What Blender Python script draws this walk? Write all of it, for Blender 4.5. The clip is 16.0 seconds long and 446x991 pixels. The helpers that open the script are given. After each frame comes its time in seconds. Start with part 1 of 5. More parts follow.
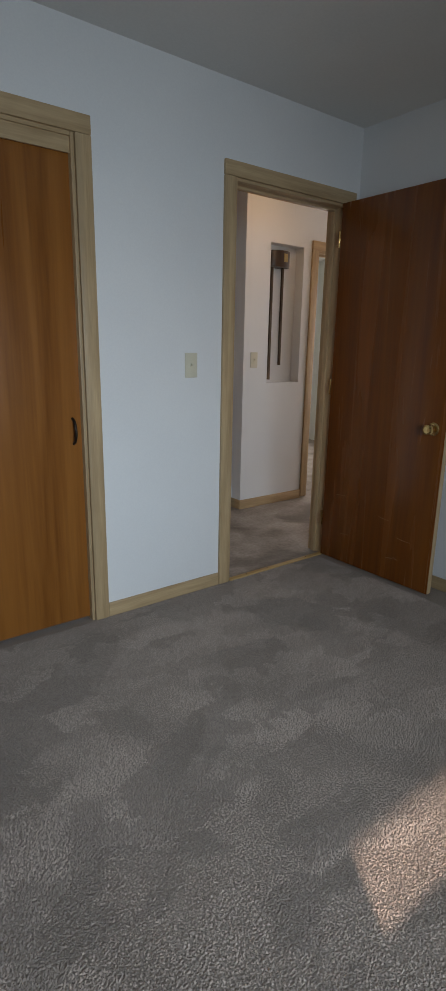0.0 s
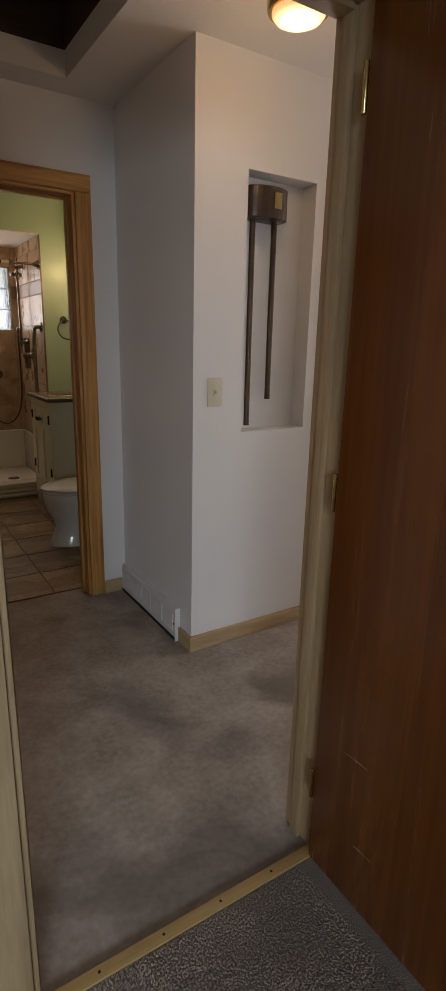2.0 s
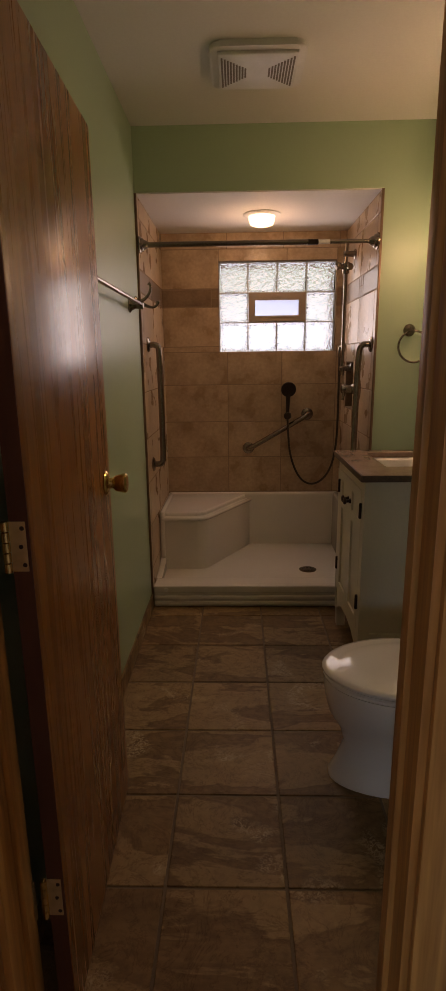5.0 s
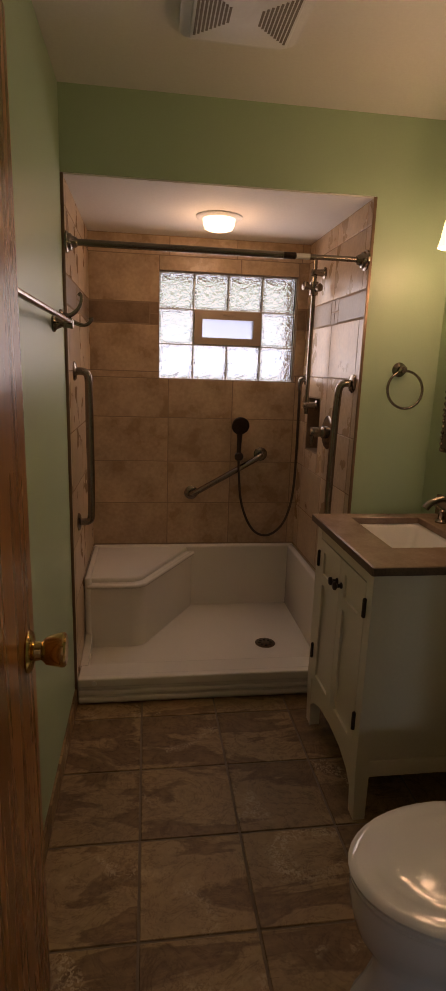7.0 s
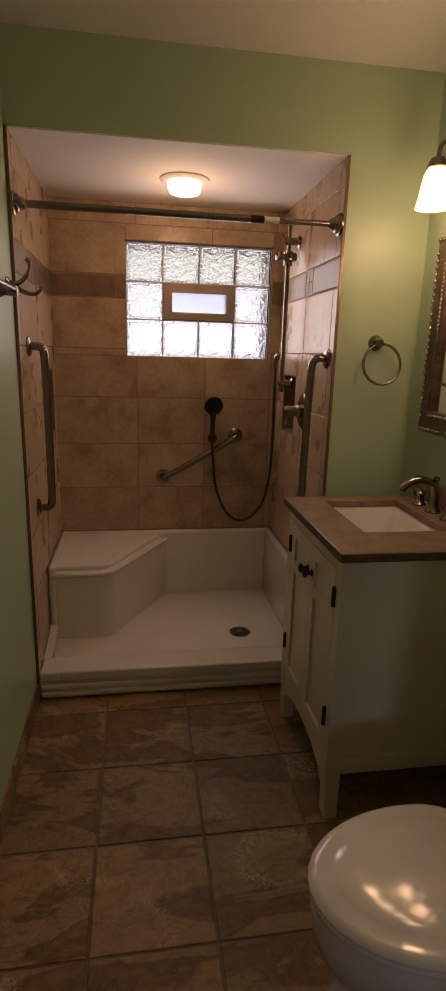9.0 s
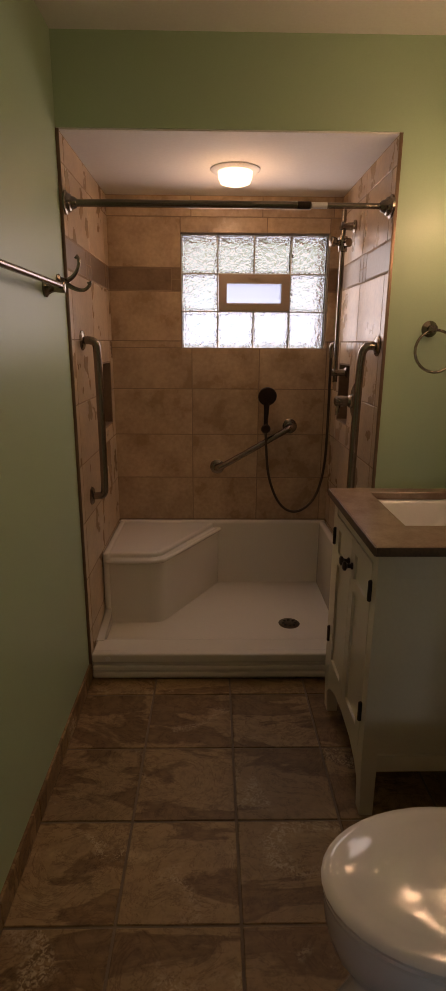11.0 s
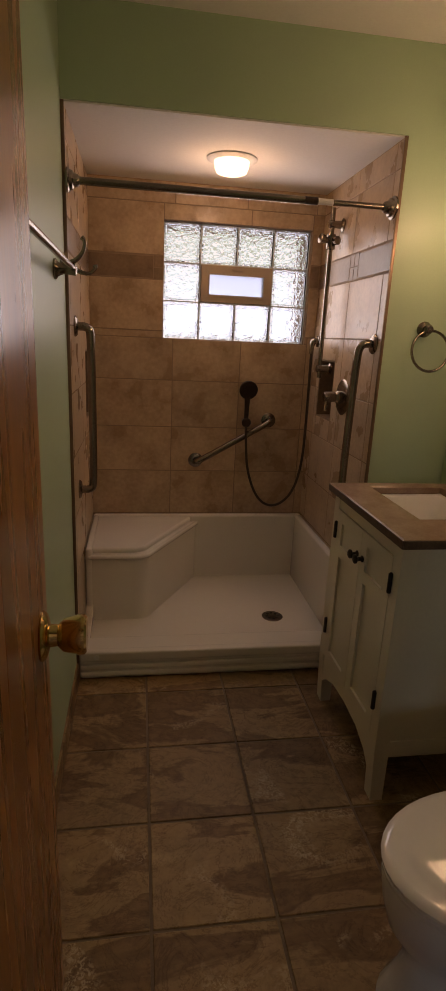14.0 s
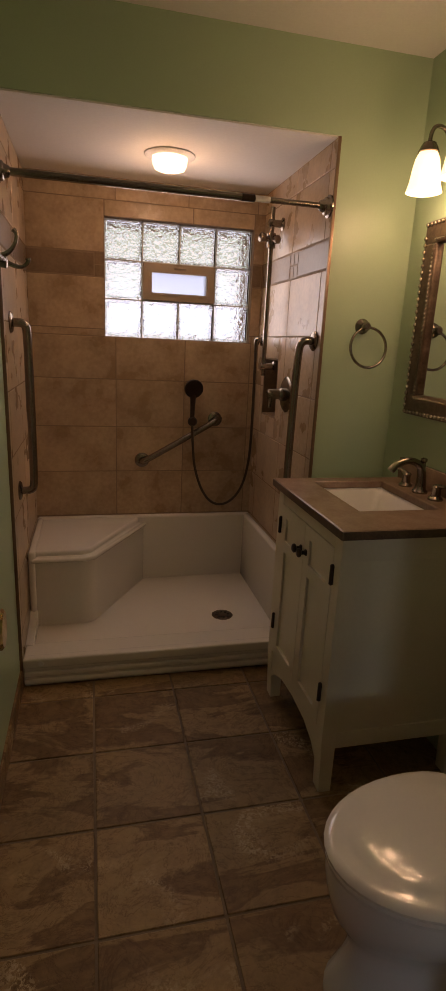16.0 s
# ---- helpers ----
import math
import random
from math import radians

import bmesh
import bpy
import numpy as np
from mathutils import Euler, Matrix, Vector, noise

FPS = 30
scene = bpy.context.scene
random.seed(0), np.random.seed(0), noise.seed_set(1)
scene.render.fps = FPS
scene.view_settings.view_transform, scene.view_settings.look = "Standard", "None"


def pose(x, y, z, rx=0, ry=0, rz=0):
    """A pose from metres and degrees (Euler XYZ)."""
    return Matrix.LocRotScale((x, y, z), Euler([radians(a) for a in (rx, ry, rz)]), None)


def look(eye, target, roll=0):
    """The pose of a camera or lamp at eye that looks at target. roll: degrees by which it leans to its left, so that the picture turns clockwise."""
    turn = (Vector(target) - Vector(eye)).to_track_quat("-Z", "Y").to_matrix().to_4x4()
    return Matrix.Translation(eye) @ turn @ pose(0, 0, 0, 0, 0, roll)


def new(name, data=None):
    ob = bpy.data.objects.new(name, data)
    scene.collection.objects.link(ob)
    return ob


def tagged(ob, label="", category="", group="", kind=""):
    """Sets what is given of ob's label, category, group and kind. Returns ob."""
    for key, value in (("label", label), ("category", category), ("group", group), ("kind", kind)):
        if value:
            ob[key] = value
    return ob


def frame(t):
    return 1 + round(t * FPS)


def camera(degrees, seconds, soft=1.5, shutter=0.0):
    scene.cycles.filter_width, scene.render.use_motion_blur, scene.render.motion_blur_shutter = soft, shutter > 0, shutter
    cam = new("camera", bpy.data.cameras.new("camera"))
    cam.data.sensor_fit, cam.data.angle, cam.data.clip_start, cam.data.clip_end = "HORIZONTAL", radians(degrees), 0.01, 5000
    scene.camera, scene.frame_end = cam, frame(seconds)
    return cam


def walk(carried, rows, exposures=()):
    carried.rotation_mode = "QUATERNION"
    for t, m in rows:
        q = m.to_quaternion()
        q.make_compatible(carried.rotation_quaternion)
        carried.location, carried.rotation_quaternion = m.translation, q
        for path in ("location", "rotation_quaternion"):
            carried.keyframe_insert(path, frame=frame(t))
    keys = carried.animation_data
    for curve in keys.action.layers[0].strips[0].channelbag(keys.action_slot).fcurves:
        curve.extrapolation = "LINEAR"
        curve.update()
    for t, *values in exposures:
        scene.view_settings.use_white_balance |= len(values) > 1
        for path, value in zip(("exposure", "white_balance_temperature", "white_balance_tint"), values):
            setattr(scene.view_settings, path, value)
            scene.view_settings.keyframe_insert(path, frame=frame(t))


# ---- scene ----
cam = camera(43.7, 16.0)
PATH = [
    (0, (0.273, 0.212, 1.257), (1.452, 1.745, 0.746), 1.0),
    (0.5, (0.667, 0.526, 1.280), (1.911, 2.007, 0.770), 0.9),
    (1, (1.108, 0.850, 1.259), (2.376, 2.312, 0.754), 1.5),
    (1.5, (1.552, 1.168, 1.312), (2.733, 2.696, 0.791), 1.3),
    (2, (1.921, 1.571, 1.373), (2.954, 3.201, 0.846), 1.3),
    (2.5, (2.235, 1.910, 1.297), (2.937, 3.734, 0.873), 1.2),
    (3, (2.393, 2.345, 1.303), (2.818, 4.253, 0.880), 0.4),
    (3.5, (2.476, 2.701, 1.314), (2.654, 4.638, 0.849), 0.0),
    (4, (2.522, 3.036, 1.359), (2.510, 4.973, 0.859), -0.2),
    (4.2, (2.544, 3.157, 1.351), (2.481, 5.096, 0.863), -0.8),
    (6.3, (2.489, 4.121, 1.521), (2.576, 6.065, 1.060), 0.8),
    (6.5, (2.451, 4.171, 1.523), (2.593, 6.113, 1.068), 1.0),
    (7, (2.356, 4.279, 1.520), (2.627, 6.210, 1.076), 1.9),
    (7.5, (2.323, 4.366, 1.502), (2.666, 6.288, 1.066), 2.3),
    (8, (2.340, 4.397, 1.490), (2.716, 6.310, 1.040), 2.3),
    (8.2, (2.353, 4.400, 1.481), (2.740, 6.309, 1.025), 2.3),
    (10.3, (2.644, 4.381, 1.487), (2.731, 6.304, 0.945), 0.4),
    (10.5, (2.630, 4.382, 1.482), (2.706, 6.309, 0.950), 0.5),
    (11, (2.591, 4.374, 1.483), (2.627, 6.303, 0.954), 0.4),
    (11.5, (2.492, 4.388, 1.486), (2.547, 6.313, 0.946), 1.0),
    (12, (2.395, 4.395, 1.482), (2.506, 6.317, 0.937), 1.8),
    (12.5, (2.329, 4.407, 1.478), (2.515, 6.322, 0.931), 2.4),
    (13, (2.294, 4.416, 1.478), (2.539, 6.323, 0.928), 2.6),
    (13.5, (2.296, 4.419, 1.476), (2.566, 6.323, 0.927), 2.7),
    (14, (2.298, 4.418, 1.473), (2.598, 6.319, 0.927), 2.7),
    (14.5, (2.313, 4.415, 1.469), (2.642, 6.312, 0.927), 2.7),
    (15, (2.315, 4.414, 1.467), (2.691, 6.303, 0.927), 2.9),
    (15.5, (2.328, 4.417, 1.457), (2.744, 6.300, 0.924), 2.9),
    (16, (2.345, 4.417, 1.447), (2.800, 6.292, 0.921), 2.7),
]
walk(cam, [(t, look(eye, target, roll)) for t, eye, target, roll in PATH],
     [(0, -0.2, 8000, 23), (1.5, -0.15, 8100, 23), (2.4, -0.2, 8300, 27), (3.4, -0.33, 9100, 36), (4.2, -0.28, 9100, 36), (6.3, -0.2, 8700, 36), (16, -0.2, 8700, 36)])
# ---- light ----
LAMP_X, LAMP_Y = 3.125, 3.115
world = bpy.data.worlds.new("world")
scene.world = world
world.use_nodes = True
sky = world.node_tree.nodes.new("ShaderNodeTexSky")
sky.sky_type = "NISHITA"
sky.sun_disc = False
sky.sun_elevation = radians(27)
sky.sun_rotation = radians(211)
world.node_tree.nodes["Background"].inputs["Strength"].default_value = 0.1
world.node_tree.links.new(sky.outputs[0], world.node_tree.nodes["Background"].inputs["Color"])


def lamp(name, kind, energy, colour, m, **more):
    data = bpy.data.lights.new(name, kind)
    data.energy, data.color = energy, colour
    for key, value in more.items():
        if key == "size":
            data.shape, data.size, data.size_y = "RECTANGLE", value[0], value[1]
        elif key == "radius":
            data.shadow_soft_size = value
        elif key == "spread":
            data.spread = value
        elif key == "angle":
            data.angle = value
    ob = new(name, data)
    ob.matrix_world = m
    return ob


lamp("sun", "SUN", 5.0, (1, 0.965, 0.90), look((0, 0, 0), (0.51 * 0.891, 0.86 * 0.891, -0.454)), angle=radians(0.5))
lamp("sky_light_bedroom_window", "AREA", 31, (0.52, 0.78, 1.0), look((0.62, -1.03, 1.45), (1.25, 2.4, 0.1)), size=(1.1, 0.75), spread=radians(98))
lamp("sky_light_shower_window", "AREA", 3.4, (0.86, 0.93, 1.0), look((2.807, 7.46, 1.74), (2.807, 6, 1.5)), size=(0.75, 0.55))
lamp("hall_bulb", "POINT", 2.4, (1, 0.72, 0.42), pose(LAMP_X, LAMP_Y, 2.235), radius=0.05)
# Fill lamp added at the unseen hall end to brighten the chime wall.
lamp("hall_end_fill", "AREA", 15, (0.86, 0.93, 1.0), look((5.62, 3.05, 1.3), (3.3, 3.2, 0.9)), size=(0.75, 1.5))
# Fill lamp added inside the windowless room beyond, standing in for daylight.
lamp("far_room_fill", "AREA", 30, (0.85, 0.93, 1.0), look((5.9, 4.9, 1.5), (4.0, 4.6, 1.0)), size=(1.2, 1.2))
lamp("shower_bulb", "POINT", 2.0, (1, 0.70, 0.42), pose(2.684, 7.05, 2.08), radius=0.06)
VANITY_Y = (6.345, 6.145, 5.945, 5.745)
for y in VANITY_Y:
    lamp("vanity_bulb", "POINT", 1.35, (1, 0.75, 0.5), pose(3.475, y, 1.95), radius=0.035)


# ---- materials ----
def surface(name, low, high, rough=0.6, metal=0.0, size=8.0, stretch=(1, 1, 1), fine=120.0, bump=0.15, depth=0.002,
            stain=None, stain_size=2.0, stain_amount=0.5, per_piece=0.0, coat=0.0, bands=0.0, sharp=0.18, mix=0.35):
    """Colour wandering between two tones at a broad and a fine scale, with relief and optional stains."""
    m = bpy.data.materials.new(name)
    m.use_nodes = True
    n, ln = m.node_tree.nodes, m.node_tree.links
    p = n["Principled BSDF"]
    p.inputs["Metallic"].default_value = metal
    p.inputs["Coat Weight"].default_value = coat
    p.inputs["Coat Roughness"].default_value = 0.15
    at = n.new("ShaderNodeTexCoord")
    place = n.new("ShaderNodeMapping")
    place.inputs["Scale"].default_value = stretch
    source = at.outputs["Object"]
    if per_piece:
        info = n.new("ShaderNodeObjectInfo")
        shift = n.new("ShaderNodeVectorMath")
        shift.operation = "MULTIPLY_ADD"
        ln.new(info.outputs["Random"], shift.inputs[0])
        shift.inputs[1].default_value = (17, 9, 13)
        ln.new(source, shift.inputs[2])
        source = shift.outputs[0]
    ln.new(source, place.inputs["Vector"])

    def cloud(scale, detail, distort=0.0):
        c = n.new("ShaderNodeTexNoise")
        c.inputs["Scale"].default_value, c.inputs["Detail"].default_value = scale, detail
        c.inputs["Distortion"].default_value = distort
        ln.new(place.outputs[0], c.inputs["Vector"])
        return c

    broad, grain = cloud(size, 9, bands), cloud(fine, 4)
    both = n.new("ShaderNodeMix")
    both.data_type = "FLOAT"
    both.inputs[0].default_value = mix
    ln.new(broad.outputs["Fac"], both.inputs[2])
    ln.new(grain.outputs["Fac"], both.inputs[3])
    ramp = n.new("ShaderNodeValToRGB")
    ramp.color_ramp.elements[0].position, ramp.color_ramp.elements[1].position = 0.5 - sharp, 0.5 + sharp
    ramp.color_ramp.elements[0].color, ramp.color_ramp.elements[1].color = (*low, 1), (*high, 1)
    ln.new(both.outputs[0], ramp.inputs[0])
    colour = ramp.outputs[0]
    if stain:
        spots = cloud(stain_size, 5, 0.6)
        edge = n.new("ShaderNodeMapRange")
        edge.inputs[1].default_value, edge.inputs[2].default_value = 0.5, 0.68
        edge.inputs[4].default_value = stain_amount
        ln.new(spots.outputs["Fac"], edge.inputs[0])
        mix = n.new("ShaderNodeMix")
        mix.data_type = "RGBA"
        mix.inputs[7].default_value = (*stain, 1)
        ln.new(edge.outputs[0], mix.inputs[0])
        ln.new(colour, mix.inputs[6])
        colour = mix.outputs[2]
    if per_piece:
        hue = n.new("ShaderNodeHueSaturation")
        span = n.new("ShaderNodeMapRange")
        span.inputs[3].default_value, span.inputs[4].default_value = 1 - per_piece, 1 + per_piece
        ln.new(info.outputs["Random"], span.inputs[0])
        ln.new(span.outputs[0], hue.inputs["Value"])
        ln.new(colour, hue.inputs["Color"])
        colour = hue.outputs[0]
    ln.new(colour, p.inputs["Base Color"])
    gloss = n.new("ShaderNodeMapRange")
    gloss.inputs[3].default_value, gloss.inputs[4].default_value = rough - min(0.08, rough * 0.2), min(rough + min(0.1, rough * 0.25), 1)
    ln.new(broad.outputs["Fac"], gloss.inputs[0])
    ln.new(gloss.outputs[0], p.inputs["Roughness"])
    if bump:
        relief = n.new("ShaderNodeBump")
        relief.inputs["Strength"].default_value, relief.inputs["Distance"].default_value = bump, depth
        ln.new(grain.outputs["Fac"], relief.inputs["Height"])
        ln.new(relief.outputs[0], p.inputs["Normal"])
    return m


def glowing(name, colour, strength):
    m = bpy.data.materials.new(name)
    m.use_nodes = True
    p = m.node_tree.nodes["Principled BSDF"]
    p.inputs["Base Color"].default_value = (0.8, 0.78, 0.74, 1)
    p.inputs["Emission Color"].default_value = (*colour, 1)
    p.inputs["Emission Strength"].default_value = strength
    return m


UPRIGHT, ALONG_X, ALONG_Y = (14, 14, 0.9), (0.9, 14, 14), (14, 0.9, 14)
WHITE = surface("white_wall_paint", (0.70, 0.70, 0.70), (0.77, 0.77, 0.76), 0.55, size=1.5, fine=160, bump=0.12, depth=0.001)
CEIL = surface("ceiling_paint", (0.70, 0.69, 0.66), (0.78, 0.77, 0.74), 0.8, size=1.2, fine=90, bump=0.25, depth=0.002)
GREEN = surface("sage_green_paint", (0.34, 0.465, 0.31), (0.38, 0.505, 0.345), 0.4, size=1.3, fine=170, bump=0.12, depth=0.001)
CARPET = surface("bedroom_carpet", (0.20, 0.16, 0.135), (0.38, 0.31, 0.265), 0.95, size=4, fine=260, bump=1.0, depth=0.008, mix=0.85, sharp=0.2)
HALL_FLOOR = surface("hall_floor_worn", (0.23, 0.19, 0.16), (0.43, 0.375, 0.33), 0.9, size=5, fine=55, bump=0.5, depth=0.003,
                     stain=(0.10, 0.08, 0.066), stain_size=2.1, stain_amount=0.66, mix=0.42)
MAPLE = surface("blond_trim", (0.37, 0.24, 0.125), (0.55, 0.385, 0.22), 0.45, size=3, fine=14, stretch=UPRIGHT, bump=0.1, stain=(0.25, 0.17, 0.10), stain_size=0.8, stain_amount=0.35)
MAPLE_X = surface("blond_trim_across", (0.37, 0.24, 0.125), (0.55, 0.385, 0.22), 0.45, size=3, fine=14, stretch=ALONG_X, bump=0.1)
MAPLE_Y = surface("blond_trim_deep", (0.37, 0.24, 0.125), (0.55, 0.385, 0.22), 0.45, size=3, fine=14, stretch=ALONG_Y, bump=0.1)
PINE = surface("amber_pine", (0.31, 0.125, 0.030), (0.64, 0.34, 0.11), 0.4, size=2.0, fine=6, stretch=(14, 14, 0.6), bump=0.12, bands=1.0, sharp=0.15, mix=0.4)
PINE_X = surface("amber_pine_across", (0.31, 0.125, 0.030), (0.64, 0.34, 0.11), 0.4, size=2.0, fine=6, stretch=(0.6, 14, 14), bump=0.12, bands=1.0, sharp=0.15, mix=0.4)
LAUAN = surface("red_brown_door_veneer", (0.105, 0.025, 0.004), (0.235, 0.066, 0.010), 0.26, size=1.3, fine=7, stretch=(11, 11, 0.5), bump=0.06, bands=0.8, sharp=0.2,
                stain=(0.26, 0.085, 0.018), stain_size=0.45, stain_amount=0.45)
CLOSET = surface("closet_door_veneer", (0.17, 0.050, 0.009), (0.32, 0.115, 0.024), 0.30, size=1.3, fine=7, stretch=(11, 11, 0.5), bump=0.06, bands=0.8, stain=(0.34, 0.12, 0.026), stain_size=0.45, stain_amount=0.4)
OAK = surface("oak_door_veneer", (0.14, 0.046, 0.009), (0.42, 0.175, 0.042), 0.27, size=3.4, fine=17, stretch=(7, 7, 0.32), bump=0.04, bands=1.2, sharp=0.21, mix=0.4)
DARK_EDGE = surface("dark_door_edge", (0.07, 0.022, 0.012), (0.11, 0.035, 0.018), 0.5, stretch=UPRIGHT)
TILE = surface("tan_wall_tile", (0.38, 0.265, 0.172), (0.55, 0.41, 0.28), 0.28, size=6, fine=50, bump=0.1, stain=(0.27, 0.175, 0.10), stain_size=7, stain_amount=0.25, per_piece=0.07, sharp=0.12)
BAND = surface("dark_band_tile", (0.14, 0.085, 0.05), (0.25, 0.17, 0.11), 0.35, size=9, fine=60, bump=0.15, per_piece=0.2)


def layered_slate(name):
    """Brown porcelain that imitates layered slate: drifting strata, dark fissures and crusty pale patches."""
    m = bpy.data.materials.new(name)
    m.use_nodes = True
    n, ln = m.node_tree.nodes, m.node_tree.links
    p = n["Principled BSDF"]
    at, info = n.new("ShaderNodeTexCoord"), n.new("ShaderNodeObjectInfo")
    shift = n.new("ShaderNodeVectorMath")
    shift.operation = "MULTIPLY_ADD"
    ln.new(info.outputs["Random"], shift.inputs[0])
    shift.inputs[1].default_value = (23, 31, 11)
    ln.new(at.outputs["Object"], shift.inputs[2])

    def noise(scale, detail, rough, distort, stretch=(1, 1, 1), turn=0.0):
        place, c = n.new("ShaderNodeMapping"), n.new("ShaderNodeTexNoise")
        place.inputs["Scale"].default_value = stretch
        place.inputs["Rotation"].default_value = (0, 0, turn)
        ln.new(shift.outputs[0], place.inputs["Vector"])
        ln.new(place.outputs[0], c.inputs["Vector"])
        c.inputs["Scale"].default_value, c.inputs["Detail"].default_value = scale, detail
        c.inputs["Roughness"].default_value, c.inputs["Distortion"].default_value = rough, distort
        return c.outputs["Fac"]

    def ramp(value, stops):
        c = n.new("ShaderNodeValToRGB")
        while len(c.color_ramp.elements) < len(stops):
            c.color_ramp.elements.new(0.5)
        for e, (where, tone) in zip(c.color_ramp.elements, stops):
            e.position, e.color = where, (*tone, 1)
        ln.new(value, c.inputs[0])
        return c.outputs[0]

    def blend(kind, factor, one, two):
        c = n.new("ShaderNodeMix")
        c.data_type, c.blend_type = "RGBA", kind
        if isinstance(factor, float):
            c.inputs[0].default_value = factor
        else:
            ln.new(factor, c.inputs[0])
        ln.new(one, c.inputs[6])
        ln.new(two, c.inputs[7])
        return c.outputs[2]

    strata = noise(3.0, 8, 0.58, 0.55, (0.6, 1.7, 1), 0.25)
    colour = ramp(strata, [(0.28, (0.13, 0.074, 0.034)), (0.42, (0.25, 0.155, 0.076)), (0.48, (0.185, 0.110, 0.052)), (0.515, (0.36, 0.245, 0.13)),
                           (0.60, (0.32, 0.215, 0.112)), (0.72, (0.46, 0.335, 0.19))])
    grain = noise(34, 6, 0.7, 0.4)
    colour = blend("MULTIPLY", 0.6, colour, ramp(grain, [(0.30, (0.45, 0.42, 0.40)), (0.55, (1, 1, 1))]))
    fissure = noise(5.0, 8, 0.72, 2.2)
    colour = blend("MULTIPLY", 1.0, colour, ramp(fissure, [(0.475, (1, 1, 1)), (0.495, (0.60, 0.53, 0.46)), (0.515, (1, 1, 1))]))
    where = ramp(noise(4.2, 3, 0.5, 0.6), [(0.60, (0, 0, 0)), (0.68, (1, 1, 1))])
    crust = ramp(noise(75, 4, 0.8, 1.0), [(0.49, (0, 0, 0)), (0.55, (1, 1, 1))])
    patch = blend("MULTIPLY", 1.0, where, crust)
    pale = n.new("ShaderNodeRGB")
    pale.outputs[0].default_value = (0.50, 0.40, 0.27, 1)
    colour = blend("MIX", patch, colour, pale.outputs[0])
    hue, span = n.new("ShaderNodeHueSaturation"), n.new("ShaderNodeMapRange")
    span.inputs[3].default_value, span.inputs[4].default_value = 0.86, 1.14
    ln.new(info.outputs["Random"], span.inputs[0])
    ln.new(span.outputs[0], hue.inputs["Value"])
    ln.new(colour, hue.inputs["Color"])
    ln.new(hue.outputs[0], p.inputs["Base Color"])
    gloss = n.new("ShaderNodeMapRange")
    gloss.inputs[3].default_value, gloss.inputs[4].default_value = 0.36, 0.62
    ln.new(grain, gloss.inputs[0])
    ln.new(gloss.outputs[0], p.inputs["Roughness"])
    p.inputs["Specular IOR Level"].default_value = 0.3
    low, high = n.new("ShaderNodeBump"), n.new("ShaderNodeBump")
    low.inputs["Strength"].default_value, low.inputs["Distance"].default_value = 0.6, 0.006
    high.inputs["Strength"].default_value, high.inputs["Distance"].default_value = 0.5, 0.002
    ln.new(strata, low.inputs["Height"])
    ln.new(grain, high.inputs["Height"])
    ln.new(low.outputs[0], high.inputs["Normal"])
    ln.new(high.outputs[0], p.inputs["Normal"])
    return m


SLATE = layered_slate("brown_floor_tile")
GROUT = surface("grout", (0.17, 0.125, 0.09), (0.24, 0.18, 0.13), 0.9, fine=300)
WALL_GROUT = surface("wall_grout", (0.27, 0.19, 0.13), (0.33, 0.24, 0.17), 0.9, fine=300)
ACRYLIC = surface("white_acrylic", (0.69, 0.66, 0.61), (0.74, 0.71, 0.65), 0.14, size=2, bump=0.0, coat=0.3)
CERAMIC = surface("white_ceramic", (0.74, 0.74, 0.75), (0.78, 0.78, 0.78), 0.09, size=2, bump=0.0, coat=0.5)
CREAM = surface("cream_cabinet_paint", (0.62, 0.58, 0.46), (0.69, 0.65, 0.53), 0.32, size=3, fine=90, bump=0.06)
STONE = surface("brown_stone_top", (0.19, 0.12, 0.085), (0.30, 0.21, 0.155), 0.22, size=14, fine=150, bump=0.05)
NICKEL = surface("brushed_nickel", (0.25, 0.215, 0.18), (0.28, 0.24, 0.20), 0.24, metal=1.0, size=1.5, fine=500, bump=0.0)
BRONZE = surface("oil_rubbed_bronze", (0.03, 0.02, 0.015), (0.06, 0.04, 0.03), 0.35, metal=0.7, bump=0.0)
BRASS = surface("polished_brass", (0.65, 0.45, 0.18), (0.75, 0.53, 0.24), 0.18, metal=1.0, bump=0.0)
FRAME = surface("antique_mirror_frame", (0.075, 0.048, 0.034), (0.17, 0.12, 0.085), 0.38, metal=0.5, size=30, bump=0.2)
IVORY = surface("ivory_plastic", (0.60, 0.55, 0.42), (0.66, 0.61, 0.48), 0.4, bump=0.0)
METAL_WHITE = surface("white_enamel_metal", (0.66, 0.66, 0.66), (0.74, 0.74, 0.73), 0.4, bump=0.0, stain=(0.5, 0.48, 0.45), stain_size=6, stain_amount=0.4)
# Near-black for nails and screws, and for painted shade in gaps and holes.
DARK = surface("gap_shade_and_nail_black", (0.012, 0.01, 0.008), (0.03, 0.022, 0.016), 0.9)
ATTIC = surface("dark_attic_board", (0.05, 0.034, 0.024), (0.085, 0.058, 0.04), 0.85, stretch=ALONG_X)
VINYL = surface("tan_vinyl", (0.42, 0.33, 0.25), (0.47, 0.38, 0.29), 0.45, bump=0.0)
RUBBER = surface("dark_rubber_hose", (0.055, 0.04, 0.032), (0.09, 0.065, 0.05), 0.3, metal=0.6, bump=0.0)
GLOW_SHADE = glowing("lit_frosted_shade", (1, 0.74, 0.46), 2.6)
GLOW_SHOWER = glowing("lit_shower_lens", (1, 0.80, 0.55), 3.0)
GLOW_HALL = glowing("lit_hall_lens", (1, 0.60, 0.24), 0.9)

